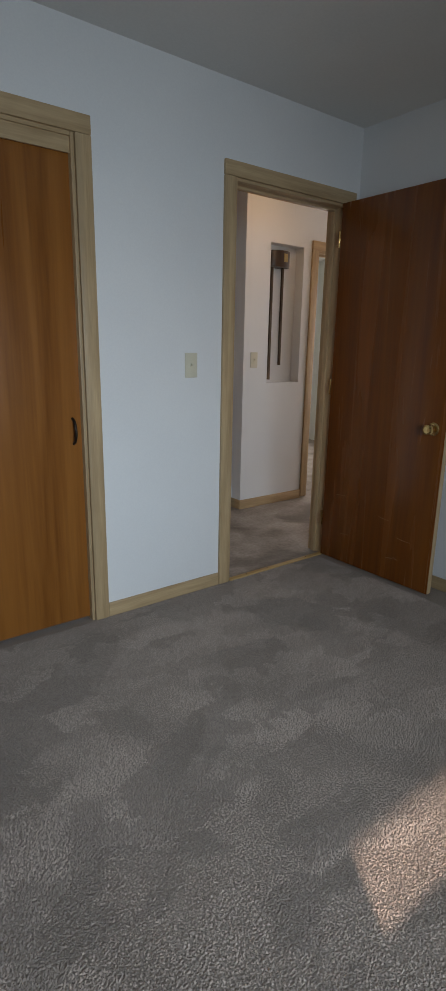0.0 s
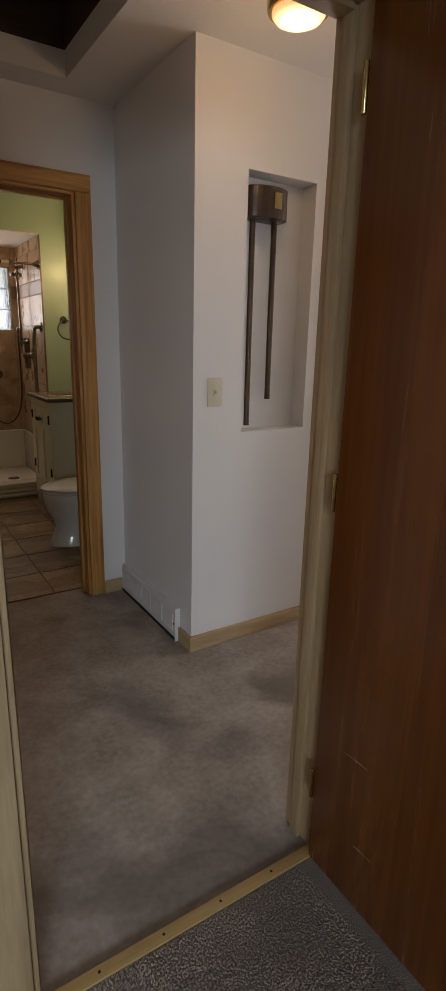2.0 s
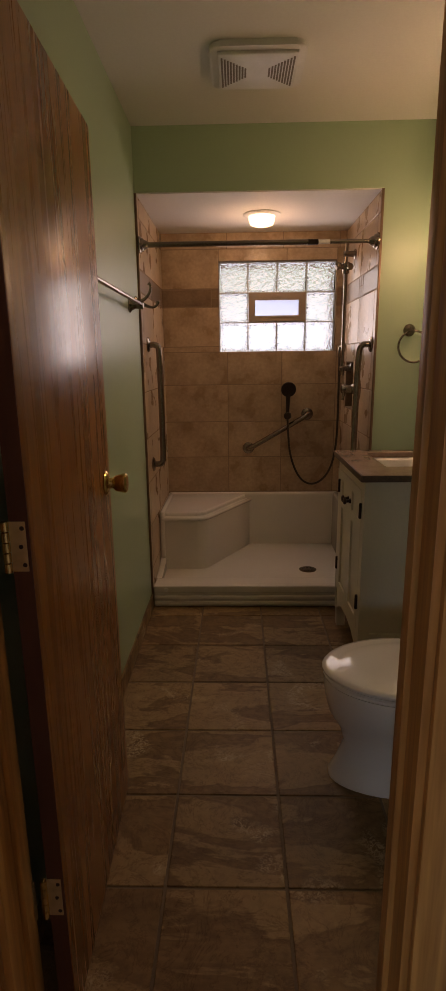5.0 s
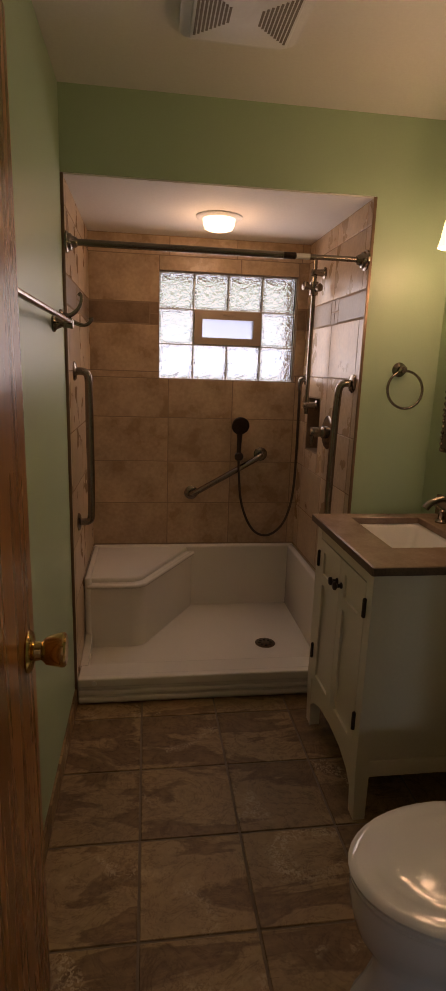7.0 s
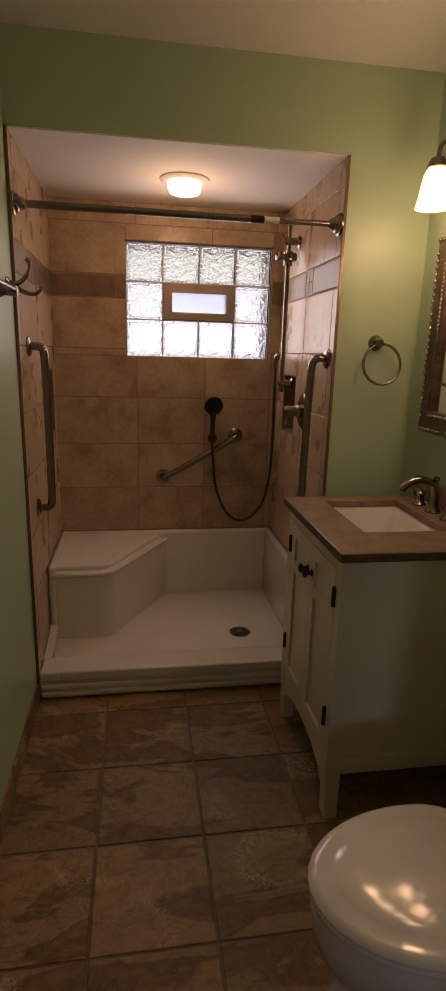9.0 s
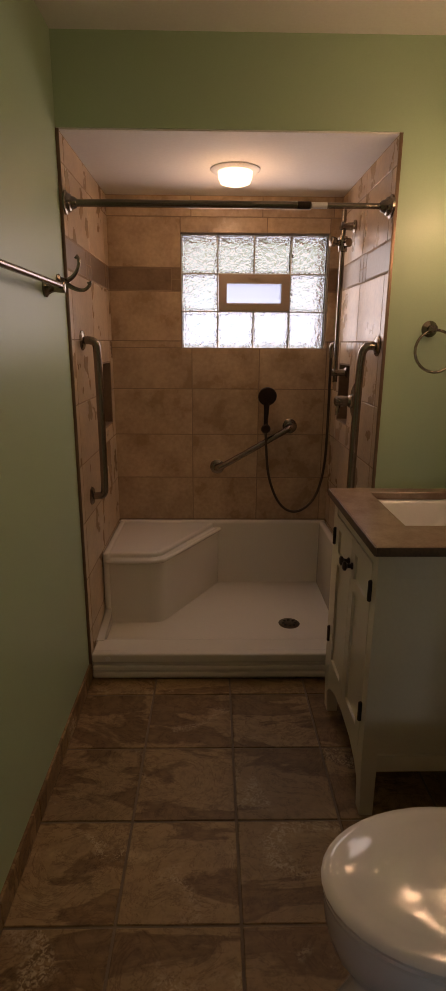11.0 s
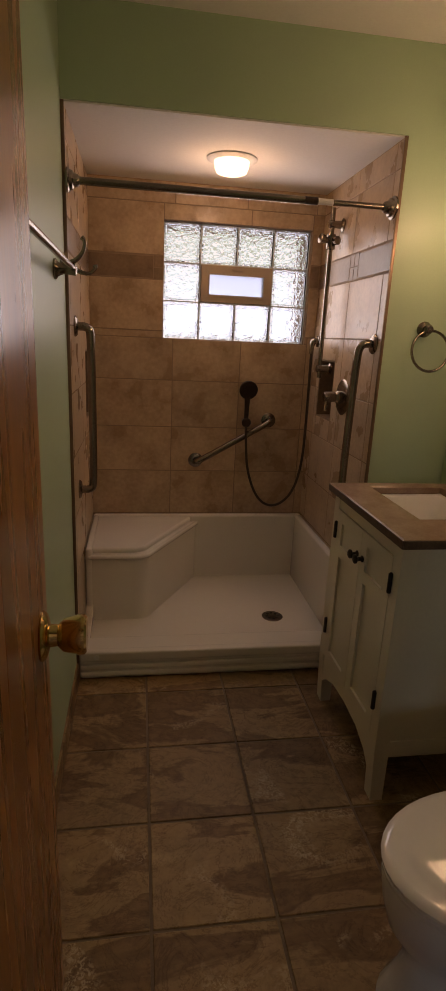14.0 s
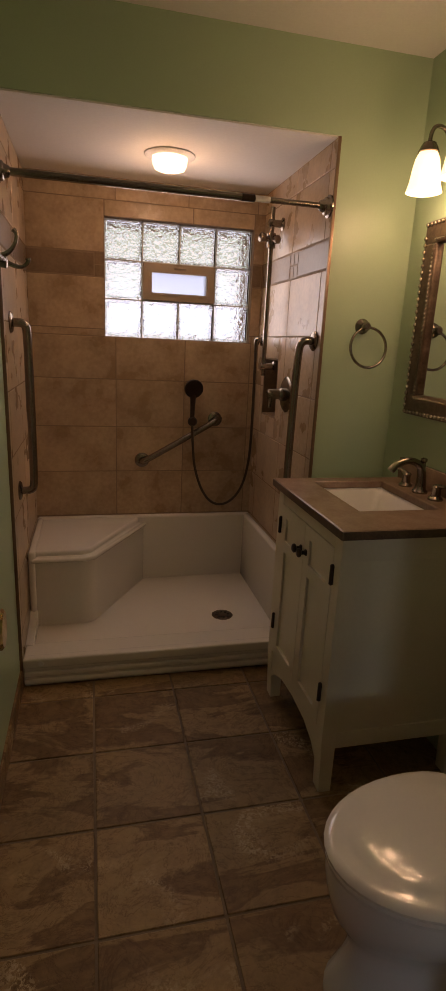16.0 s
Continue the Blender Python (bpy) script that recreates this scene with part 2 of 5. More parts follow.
MIRROR = bpy.data.materials.new("mirror_silver")
MIRROR.use_nodes = True
MIRROR.node_tree.nodes["Principled BSDF"].inputs["Metallic"].default_value = 1
MIRROR.node_tree.nodes["Principled BSDF"].inputs["Roughness"].default_value = 0.02
MIRROR.node_tree.nodes["Principled BSDF"].inputs["Base Color"].default_value = (0.9, 0.9, 0.9, 1)


def glass(name, rough, wave, depth):
    m = bpy.data.materials.new(name)
    m.use_nodes = True
    n, ln = m.node_tree.nodes, m.node_tree.links
    p = n["Principled BSDF"]
    p.inputs["Base Color"].default_value = (0.93, 0.97, 0.96, 1)
    p.inputs["Transmission Weight"].default_value = 1
    p.inputs["Roughness"].default_value, p.inputs["IOR"].default_value = rough, 1.35
    at, c, b = n.new("ShaderNodeTexCoord"), n.new("ShaderNodeTexNoise"), n.new("ShaderNodeBump")
    c.inputs["Scale"].default_value, c.inputs["Detail"].default_value, c.inputs["Distortion"].default_value = wave, 1.5, 1.2
    b.inputs["Strength"].default_value, b.inputs["Distance"].default_value = 1.0, depth
    ln.new(at.outputs["Object"], c.inputs["Vector"])
    ln.new(c.outputs["Fac"], b.inputs["Height"])
    ln.new(b.outputs[0], p.inputs["Normal"])
    return m


BLOCK = glass("wavy_block_glass", 0.05, 44, 0.012)
PANE = glass("frosted_pane", 0.4, 200, 0.001)
PANE.node_tree.nodes["Principled BSDF"].inputs["Base Color"].default_value = (0.72, 0.82, 1.0, 1)

OUTSIDE = bpy.data.materials.new("bright_outdoors")
OUTSIDE.use_nodes = True
_n, _l = OUTSIDE.node_tree.nodes, OUTSIDE.node_tree.links
_n.remove(_n["Principled BSDF"])
_e, _c, _r, _t = _n.new("ShaderNodeEmission"), _n.new("ShaderNodeTexNoise"), _n.new("ShaderNodeValToRGB"), _n.new("ShaderNodeTexCoord")
_c.inputs["Scale"].default_value, _c.inputs["Detail"].default_value = 1.6, 5
_r.color_ramp.elements[0].position, _r.color_ramp.elements[1].position = 0.38, 0.60
_r.color_ramp.elements[0].color, _r.color_ramp.elements[1].color = (0.26, 0.36, 0.30, 1), (0.72, 0.88, 1.12, 1)
_e.inputs["Strength"].default_value = 1.8
_s, _a, _f = _n.new("ShaderNodeSeparateXYZ"), _n.new("ShaderNodeMath"), _n.new("ShaderNodeMapRange")
_f.inputs[1].default_value, _f.inputs[2].default_value = 1.75, 2.4
_f.inputs[3].default_value, _f.inputs[4].default_value = 0.15, -0.10
_a.operation = "ADD"
_l.new(_t.outputs["Object"], _c.inputs["Vector"])
_l.new(_t.outputs["Object"], _s.inputs[0])
_l.new(_s.outputs["Z"], _f.inputs[0])
_l.new(_c.outputs["Fac"], _a.inputs[0])
_l.new(_f.outputs[0], _a.inputs[1])
_l.new(_a.outputs[0], _r.inputs[0])
_l.new(_r.outputs[0], _e.inputs["Color"])
_l.new(_e.outputs[0], _n["Material Output"].inputs["Surface"])


# ---- building helpers ----
def mesh_of(bm, name, material, smooth=False):
    bmesh.ops.recalc_face_normals(bm, faces=bm.faces)
    me = bpy.data.meshes.new(name)
    bm.to_mesh(me)
    bm.free()
    me.materials.append(material)
    if smooth:
        me.shade_smooth()
        me.set_sharp_from_angle(angle=radians(38))
    return me


def part(name, bm, material, parent=None, label="", smooth=True):
    """One mesh object, whose coordinates are the world's, under a thing or a part."""
    base = Vector((0, 0, 0))
    up = parent
    while up is not None:
        base += up.location
        up = up.parent
    bmesh.ops.translate(bm, verts=bm.verts, vec=-base)
    ob = new(name, mesh_of(bm, name, material, smooth))
    ob.parent = parent
    if label:
        ob["label"] = label
    return ob


def thing(name, x, y, z, label, category, group=""):
    ob = new(name)
    ob.empty_display_size = 0.05
    ob.location = (x, y, z)
    return tagged(ob, label, category, group)


def setting(name, bm, material, label="", category="", smooth=False):
    return tagged(part(name, bm, material, None, "", smooth), label, category, "", "structure")


def box(x0, x1, y0, y1, z0, z1, bevel=0.0, bm=None, segments=2):
    own = bmesh.new()
    bmesh.ops.create_cube(own, size=1.0)
    bmesh.ops.scale(own, vec=(abs(x1 - x0), abs(y1 - y0), abs(z1 - z0)), verts=own.verts)
    bmesh.ops.translate(own, vec=((x0 + x1) / 2, (y0 + y1) / 2, (z0 + z1) / 2), verts=own.verts)
    if bevel:
        bmesh.ops.bevel(own, geom=own.edges[:], offset=bevel, segments=segments, affect="EDGES", profile=0.6)
    return joined(bm, own)


def joined(bm, own):
    if bm is None:
        return own
    me = bpy.data.meshes.new("scratch")
    own.to_mesh(me)
    own.free()
    bm.from_mesh(me)
    bpy.data.meshes.remove(me)
    return bm


def block(xs, ys, zs, holes=()):
    """A solid on a grid of cuts, with cells left out wherever a hole (x0, x1, y0, y1, z0, z1) covers them."""
    cuts = [sorted(set(round(v, 4) for v in some)) for some in (xs, ys, zs)]
    for h in holes:
        for a in range(3):
            lo, hi = cuts[a][0], cuts[a][-1]
            cuts[a] = sorted(set(cuts[a]) | {round(v, 4) for v in h[2 * a:2 * a + 2] if lo < v < hi})
    nx, ny, nz = (len(c) - 1 for c in cuts)

    def solid(i, j, k):
        if not (0 <= i < nx and 0 <= j < ny and 0 <= k < nz):
            return False
        mid = [(cuts[a][n] + cuts[a][n + 1]) / 2 for a, n in enumerate((i, j, k))]
        return not any(all(h[2 * a] < mid[a] < h[2 * a + 1] for a in range(3)) for h in holes)

    bm, known = bmesh.new(), {}

    def vert(i, j, k):
        if (i, j, k) not in known:
            known[i, j, k] = bm.verts.new((cuts[0][i], cuts[1][j], cuts[2][k]))
        return known[i, j, k]

    for i in range(nx):
        for j in range(ny):
            for k in range(nz):
                if not solid(i, j, k):
                    continue
                for d, loop in (((-1, 0, 0), ((0, 0, 0), (0, 0, 1), (0, 1, 1), (0, 1, 0))), ((1, 0, 0), ((1, 0, 0), (1, 1, 0), (1, 1, 1), (1, 0, 1))),
                                ((0, -1, 0), ((0, 0, 0), (1, 0, 0), (1, 0, 1), (0, 0, 1))), ((0, 1, 0), ((0, 1, 0), (0, 1, 1), (1, 1, 1), (1, 1, 0))),
                                ((0, 0, -1), ((0, 0, 0), (0, 1, 0), (1, 1, 0), (1, 0, 0))), ((0, 0, 1), ((0, 0, 1), (1, 0, 1), (1, 1, 1), (0, 1, 1)))):
                    if not solid(i + d[0], j + d[1], k + d[2]):
                        bm.faces.new([vert(i + a, j + b, k + c) for a, b, c in loop])
    return bm


def tube(points, radius, bm=None, sides=12, smoothing=0):
    """A round bar along a run of points; its ends are closed."""
    pts = [Vector(p) for p in points]
    radii = list(radius) if isinstance(radius, (list, tuple)) else [radius] * len(pts)
    for _ in range(smoothing):
        radii = [radii[0]] + [q for a, b in zip(radii, radii[1:]) for q in (a * 0.75 + b * 0.25, a * 0.25 + b * 0.75)] + [radii[-1]]
        pts = [pts[0]] + [q for a, b in zip(pts, pts[1:]) for q in (a.lerp(b, 0.25), a.lerp(b, 0.75))] + [pts[-1]]
    own, rings, side = bmesh.new(), [], None
    for n, p in enumerate(pts):
        ahead = (pts[min(n + 1, len(pts) - 1)] - pts[max(n - 1, 0)]).normalized()
        if side is None:
            side = ahead.orthogonal().normalized()
        side = (side - ahead * side.dot(ahead)).normalized()
        over = ahead.cross(side)
        r = radii[n]
        rings.append([own.verts.new(p + r * (math.cos(a) * side + math.sin(a) * over)) for a in (2 * math.pi * s / sides for s in range(sides))])
    for one, two in zip(rings, rings[1:]):
        for s in range(sides):
            own.faces.new((one[s], one[(s + 1) % sides], two[(s + 1) % sides], two[s]))
    own.faces.new(rings[0][::-1])
    own.faces.new(rings[-1])
    return joined(bm, own)


def turned(base, axis, profile, bm=None, sides=24):
    """A turned shape: rings of (distance along the axis, radius) from a base point."""
    base, axis = Vector(base), Vector(axis).normalized()
    side = axis.orthogonal().normalized()
    over = axis.cross(side)
    own, rings = bmesh.new(), []
    for along, r in profile:
        rings.append([own.verts.new(base + axis * along + max(r, 0.0004) * (math.cos(a) * side + math.sin(a) * over)) for a in (2 * math.pi * s / sides for s in range(sides))])
    for one, two in zip(rings, rings[1:]):
        for s in range(sides):
            own.faces.new((one[s], one[(s + 1) % sides], two[(s + 1) % sides], two[s]))
    own.faces.new(rings[0][::-1])
    own.faces.new(rings[-1])
    return joined(bm, own)


def slab(outline, z0, z1, bevel=0.0, bm=None, segments=3):
    """An upright prism over an outline of (x, y)."""
    own = bmesh.new()
    low = [own.verts.new((x, y, z0)) for x, y in outline]
    high = [own.verts.new((x, y, z1)) for x, y in outline]
    own.faces.new(low[::-1])
    own.faces.new(high)
    for a in range(len(outline)):
        b = (a + 1) % len(outline)
        own.faces.new((low[a], low[b], high[b], high[a]))
    if bevel:
        bmesh.ops.bevel(own, geom=own.edges[:], offset=bevel, segments=segments, affect="EDGES", profile=0.5)
    return joined(bm, own)


def lofted(rings, bm=None):
    own = bmesh.new()
    made = [[own.verts.new(p) for p in ring] for ring in rings]
    for one, two in zip(made, made[1:]):
        for s in range(len(one)):
            own.faces.new((one[s], one[(s + 1) % len(one)], two[(s + 1) % len(one)], two[s]))
    own.faces.new(made[0][::-1])
    own.faces.new(made[-1])
    return joined(bm, own)


def rounded(x0, x1, y0, y1, r, z, steps=5):
    out = []
    for cx, cy, a0 in ((x1 - r, y1 - r, 0), (x0 + r, y1 - r, 90), (x0 + r, y0 + r, 180), (x1 - r, y0 + r, 270)):
        for s in range(steps + 1):
            a = radians(a0 + 90 * s / steps)
            out.append((cx + r * math.cos(a), cy + r * math.sin(a), z))
    return out


# ---- plan ----
CEILING, BATH_CEILING, SOFFIT = 2.425, 2.50, 2.21
# bedroom
BED_WALL, BED_EAST = 2.485, 2.945      # face of the wall with the doors; face of the wall behind the open door
BED_WEST, BED_SOUTH = -1.6, -1.0
HALL_SOUTH = 2.60
HALL_WEST, HALL_NORTH = 2.02, 4.372    # beside and around the bathroom door
CORNER_X, CORNER_Y = 3.043, 3.588      # jutting corner of the chime wall
BATH_SOUTH, BATH_WEST, BATH_EAST = 4.487, 2.035, 3.60
SHOWER, SHOWER_BACK, SHOWER_WEST, SHOWER_EAST = 6.605, 7.505, 2.035, 3.262
BDOOR = (2.055, 2.842, 2.035)
CLOSET_OPEN = (-0.25, 1.27, 2.05)
BATH_DOOR = (2.107, 2.842, 2.042)
FAR_DOOR = (3.783, 4.5, 2.03)
WIN = (2.42, 3.196, 1.456, 2.03)
HATCH = (2.12, 2.775, 3.5, 4.215)

# bedroom shell
setting("wall_north", block((BED_WEST, BED_EAST), (BED_WALL, HALL_SOUTH), (0, 2.6),
        [(CLOSET_OPEN[0], CLOSET_OPEN[1], 0, 9, -1, CLOSET_OPEN[2]), (BDOOR[0], BDOOR[1], 0, 9, -1, BDOOR[2])]), WHITE, "white painted bedroom wall with closet and door", "wall")
setting("wall_east", block((BED_EAST, BED_EAST + 0.115), (BED_SOUTH - 0.15, HALL_SOUTH), (0, 2.6)), WHITE, "white painted bedroom wall", "wall")
setting("wall_west", block((BED_WEST - 0.15, BED_WEST), (BED_SOUTH - 0.15, 3.3), (0, 2.6)), WHITE, "white painted bedroom wall", "wall")
setting("wall_south", block((BED_WEST, BED_EAST), (BED_SOUTH - 0.15, BED_SOUTH), (0, 2.6), [(0.03, 1.2, -9, 9, 1.03, 1.95)]), WHITE, "white painted bedroom wall with window opening", "wall")
# Unseen slab added outside to trim the sun entering the bedroom window.
setting("porch_roof", block((-2, 4.2), (-2.96, BED_SOUTH - 0.15), (2.3, 2.42)), ATTIC, "unseen dark slab added to cut the sun to a narrow patch", "roof")
setting("floor", block((BED_WEST, BED_EAST), (BED_SOUTH, 2.49), (-0.1, 0.0)), CARPET, "grey-brown plush bedroom carpet with vacuum marks", "carpet")
setting("ceiling", block((BED_WEST, BED_EAST), (BED_SOUTH, BED_WALL), (CEILING, CEILING + 0.1)), CEIL, "white painted bedroom ceiling", "ceiling")
# closet interior
setting("wall_closet", block((BED_WEST, 1.95), (3.2, 3.3), (0, 2.6)), WHITE, "white closet back wall", "wall")
setting("floor_closet", block((BED_WEST, 1.95), (2.49, 3.2), (-0.1, 0.0)), CARPET, "grey-brown carpet on the closet floor", "carpet")
setting("ceiling_closet", block((BED_WEST, 1.95), (HALL_SOUTH, 3.2), (2.45, 2.55)), CEIL, "closet ceiling", "ceiling")
# hall shell
setting("wall_hall_west", block((1.95, HALL_WEST), (HALL_SOUTH, HALL_NORTH), (-0.1, 2.6), [(0, 9, 3.42, 4.20, -1, 2.005)]), WHITE, "white hall wall with door", "wall")
setting("wall_bath_south", block((1.95, BATH_EAST + 0.12), (HALL_NORTH, BATH_SOUTH - 0.02), (-0.1, 2.6), [(BATH_DOOR[0], BATH_DOOR[1], 0, 9, -1, BATH_DOOR[2])]), WHITE, "white hall wall round the bathroom door", "wall")
setting("wall_bath_inner", block((BATH_WEST - 0.02, BATH_EAST), (BATH_SOUTH - 0.02, BATH_SOUTH), (-0.1, BATH_CEILING + 0.1), [(BATH_DOOR[0], BATH_DOOR[1], 0, 9, -1, BATH_DOOR[2])]), GREEN, "sage green bathroom wall round the door", "wall")
NICHE = (3.285, 3.635, 1.0, 2.035)
setting("wall_chime", block((CORNER_X, 5.6), (CORNER_Y, 3.71), (-0.1, 2.6), [(NICHE[0], NICHE[1], 0, 3.68, NICHE[2], NICHE[3]), (FAR_DOOR[0], FAR_DOOR[1], 0, 9, -1, FAR_DOOR[2])]), WHITE, "white hall wall with a tall recessed niche", "wall")
setting("wall_vent", block((CORNER_X, CORNER_X + 0.115), (3.71, HALL_NORTH), (-0.1, 2.6)), WHITE, "white hall wall above the floor register", "wall")
setting("wall_hall_south", block((BED_EAST + 0.115, 5.6), (HALL_SOUTH - 0.115, HALL_SOUTH), (-0.1, 2.6)), WHITE, "white hall wall", "wall")
# The opening is added for the hall-end fill lamp and is never in view.
setting("wall_hall_end", block((5.6, 5.72), (2.4, 3.71), (-0.1, 2.6), [(0, 9, 2.66, 3.44, 0.5, 2.08)]), WHITE, "white wall closing the hall", "wall")
setting("floor_hall", block((1.95, 5.6), (2.49, 4.50), (-0.1, -0.008)), HALL_FLOOR, "worn pale grey hall floor with dark stains", "floor")
setting("ceiling_hall", block((1.95, 5.6), (HALL_SOUTH, HALL_NORTH), (CEILING, CEILING + 0.1), [(HATCH[0], HATCH[1], HATCH[2], HATCH[3], 0, 9)]), CEIL, "white hall ceiling with an attic opening", "ceiling")
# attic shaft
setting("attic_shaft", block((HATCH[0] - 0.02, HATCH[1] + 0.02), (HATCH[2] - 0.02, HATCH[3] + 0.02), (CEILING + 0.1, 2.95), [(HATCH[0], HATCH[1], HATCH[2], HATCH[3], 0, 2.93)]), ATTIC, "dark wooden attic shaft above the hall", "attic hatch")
# room beyond the far door
setting("floor_far_room", block((3.72, 6.2), (3.71, 6.2), (-0.1, -0.006)), HALL_FLOOR, "worn pale floor of the room beyond", "floor")
setting("wall_far_north", block((3.72, 6.2), (6.2, 6.3), (-0.1, 2.6)), WHITE, "white wall of the room beyond", "wall")
setting("wall_far_east", block((6.2, 6.3), (3.71, 6.3), (-0.1, 2.6)), WHITE, "white wall of the room beyond", "wall")
setting("wall_far_south", block((5.6, 6.2), (3.6, 3.71), (-0.1, 2.6)), WHITE, "white wall of the room beyond", "wall")
setting("ceiling_far", block((3.72, 6.2), (3.71, 6.2), (CEILING, CEILING + 0.1)), CEIL, "white ceiling of the room beyond", "ceiling")
# bathroom shell
setting("wall_bath_west", block((1.93, BATH_WEST), (BATH_SOUTH, 7.75), (-0.1, 2.7), [(1.96, 9, 7.20, 7.42, 1.06, 1.385)]), GREEN, "sage green bathroom wall with towel bar", "wall")
setting("wall_bath_east", block((BATH_EAST, BATH_EAST + 0.12), (BATH_SOUTH - 0.02, SHOWER + 0.1), (-0.1, 2.7)), GREEN, "sage green bathroom wall behind the vanity", "wall")
setting("wall_shower_pier", block((SHOWER_EAST, BATH_EAST), (SHOWER, SHOWER_BACK), (-0.1, 2.7), [(0, 3.35, 7.125, 7.355, 1.09, 1.385)]), GREEN, "sage green wall beside the shower", "wall")
setting("wall_soffit", block((BATH_WEST, SHOWER_EAST), (SHOWER, SHOWER_BACK), (SOFFIT, 2.7)), GREEN, "sage green bulkhead over the shower", "wall")
setting("wall_shower_back", block((BATH_WEST, BATH_EAST), (SHOWER_BACK, 7.75), (-0.1, 2.7), [(WIN[0], WIN[1], 0, 9, WIN[2], WIN[3])]), WALL_GROUT, "tiled back wall of the shower", "wall")
setting("ceiling_shower", block((BATH_WEST, SHOWER_EAST), (SHOWER + 0.006, SHOWER_BACK), (SOFFIT - 0.006, SOFFIT)), CEIL, "white ceiling of the shower alcove", "ceiling")
setting("ceiling_bath", block((BATH_WEST, BATH_EAST), (BATH_SOUTH, SHOWER), (BATH_CEILING, BATH_CEILING + 0.1)), CEIL, "cream painted bathroom ceiling", "ceiling")
setting("floor_bath", block((BATH_WEST, BATH_EAST), (4.50, SHOWER_BACK), (-0.1, -0.004)), GROUT, "grouted bathroom floor under brown tiles", "floor")
setting("backdrop", block((0.5, 5.2), (10.0, 10.02), (-0.5, 4.5)), OUTSIDE, "bright hazy garden outside the window", "backdrop")
setting("ground", block((-60, 60), (-60, 60), (-0.3, -0.12)), surface("ground_grass", (0.05, 0.07, 0.03), (0.09, 0.11, 0.05), 0.95), "grass outside the house", "ground")


# ---- doors, casings, trim ----
def casing(name, x0, x1, top, face, out, width, wood, wood_x, label, depth=0.018, jamb=None, stop=True):
    """A doorway in a wall of constant y: casing on the face that looks towards out (-1 or 1), and jambs through the wall."""
    base = thing(name, (x0 + x1) / 2, face, 0, label, "door frame")
    base["kind"] = "structure"
    lo, hi = sorted((face, face + out * depth))
    for a, b in ((x0 - width, x0 + 0.004), (x1 - 0.004, x1 + width)):
        part("casing", box(a, b, lo, hi, 0, top - 0.004, 0.005), wood, base)
    part("head_casing", box(x0 - width, x1 + width, lo, hi, top - 0.004, top + width, 0.005), wood_x, base)
    if jamb:
        j0, j1 = jamb
        part("jamb", box(x0 - 0.001, x0 + 0.018, j0, j1, 0, top - 0.001, 0.002), wood, base)
        part("jamb", box(x1 - 0.018, x1 + 0.001, j0, j1, 0, top - 0.001, 0.002), wood, base)
        part("head_jamb", box(x0 + 0.018, x1 - 0.018, j0, j1, top - 0.018, top - 0.001, 0.002), wood_x, base)
        if stop:
            m = (j0 + j1) / 2
            part("stop", box(x0 + 0.018, x0 + 0.030, m - 0.005, m + 0.03, 0, top - 0.02, 0.002), wood, base)
            part("stop", box(x1 - 0.030, x1 - 0.018, m - 0.005, m + 0.03, 0, top - 0.02, 0.002), wood, base)
            part("head_stop", box(x0 + 0.03, x1 - 0.03, m - 0.005, m + 0.03, top - 0.030, top - 0.018, 0.002), wood_x, base)
    return base


casing("door_frame_1", BDOOR[0], BDOOR[1], BDOOR[2], BED_WALL, -1, 0.062, MAPLE, MAPLE_X, "blond wood door frame of the bedroom", jamb=(BED_WALL - 0.004, HALL_SOUTH + 0.004))
casing("door_frame_hall_side", BDOOR[0], BDOOR[1], BDOOR[2], HALL_SOUTH, 1, 0.03, MAPLE, MAPLE_X, "blond wood door frame facing the hall")
casing("closet_frame", CLOSET_OPEN[0], CLOSET_OPEN[1], CLOSET_OPEN[2], BED_WALL, -1, 0.064, MAPLE, MAPLE_X, "blond wood closet door frame", jamb=(BED_WALL - 0.004, HALL_SOUTH), stop=False)
casing("door_frame_2", BATH_DOOR[0], BATH_DOOR[1], BATH_DOOR[2], HALL_NORTH, -1, 0.072, PINE, PINE_X, "amber pine bathroom door frame", jamb=(HALL_NORTH - 0.004, BATH_SOUTH + 0.004))
casing("door_frame_3", FAR_DOOR[0], FAR_DOOR[1], FAR_DOOR[2], CORNER_Y, -1, 0.066, MAPLE, MAPLE_X, "blond wood door frame at the hall end", jamb=(CORNER_Y - 0.004, 3.714))

# door in the west wall of the hall, closed, its pine frame meeting the corner
side_frame = thing("side_door_frame", HALL_WEST, 3.81, 0, "dark amber pine frame of a closed hall door", "door frame")
side_frame["kind"] = "structure"
for a, b in ((4.196, 4.350), (3.33, 3.424)):
    part("casing", box(HALL_WEST - 0.001, HALL_WEST + 0.02, a, b, -0.008, 2.0, 0.005), PINE, side_frame)
part("head_casing", box(HALL_WEST - 0.001, HALL_WEST + 0.02, 3.33, 4.35, 2.0, 2.09, 0.005), PINE, side_frame)
side_door = thing("side_door", HALL_WEST - 0.03, 3.81, 0, "closed brown wooden hall door beside the bathroom", "door")
part("leaf", box(1.957, 1.995, 3.425, 4.195, 0.002, 2.0, 0.002), OAK, side_door)
part("knob", turned((1.995, 3.50, 0.95), (1, 0, 0), [(0, 0.03), (0.006, 0.03), (0.012, 0.012), (0.022, 0.012), (0.026, 0.022), (0.04, 0.026), (0.044, 0.02)]), BRASS, side_door, "brass knob")

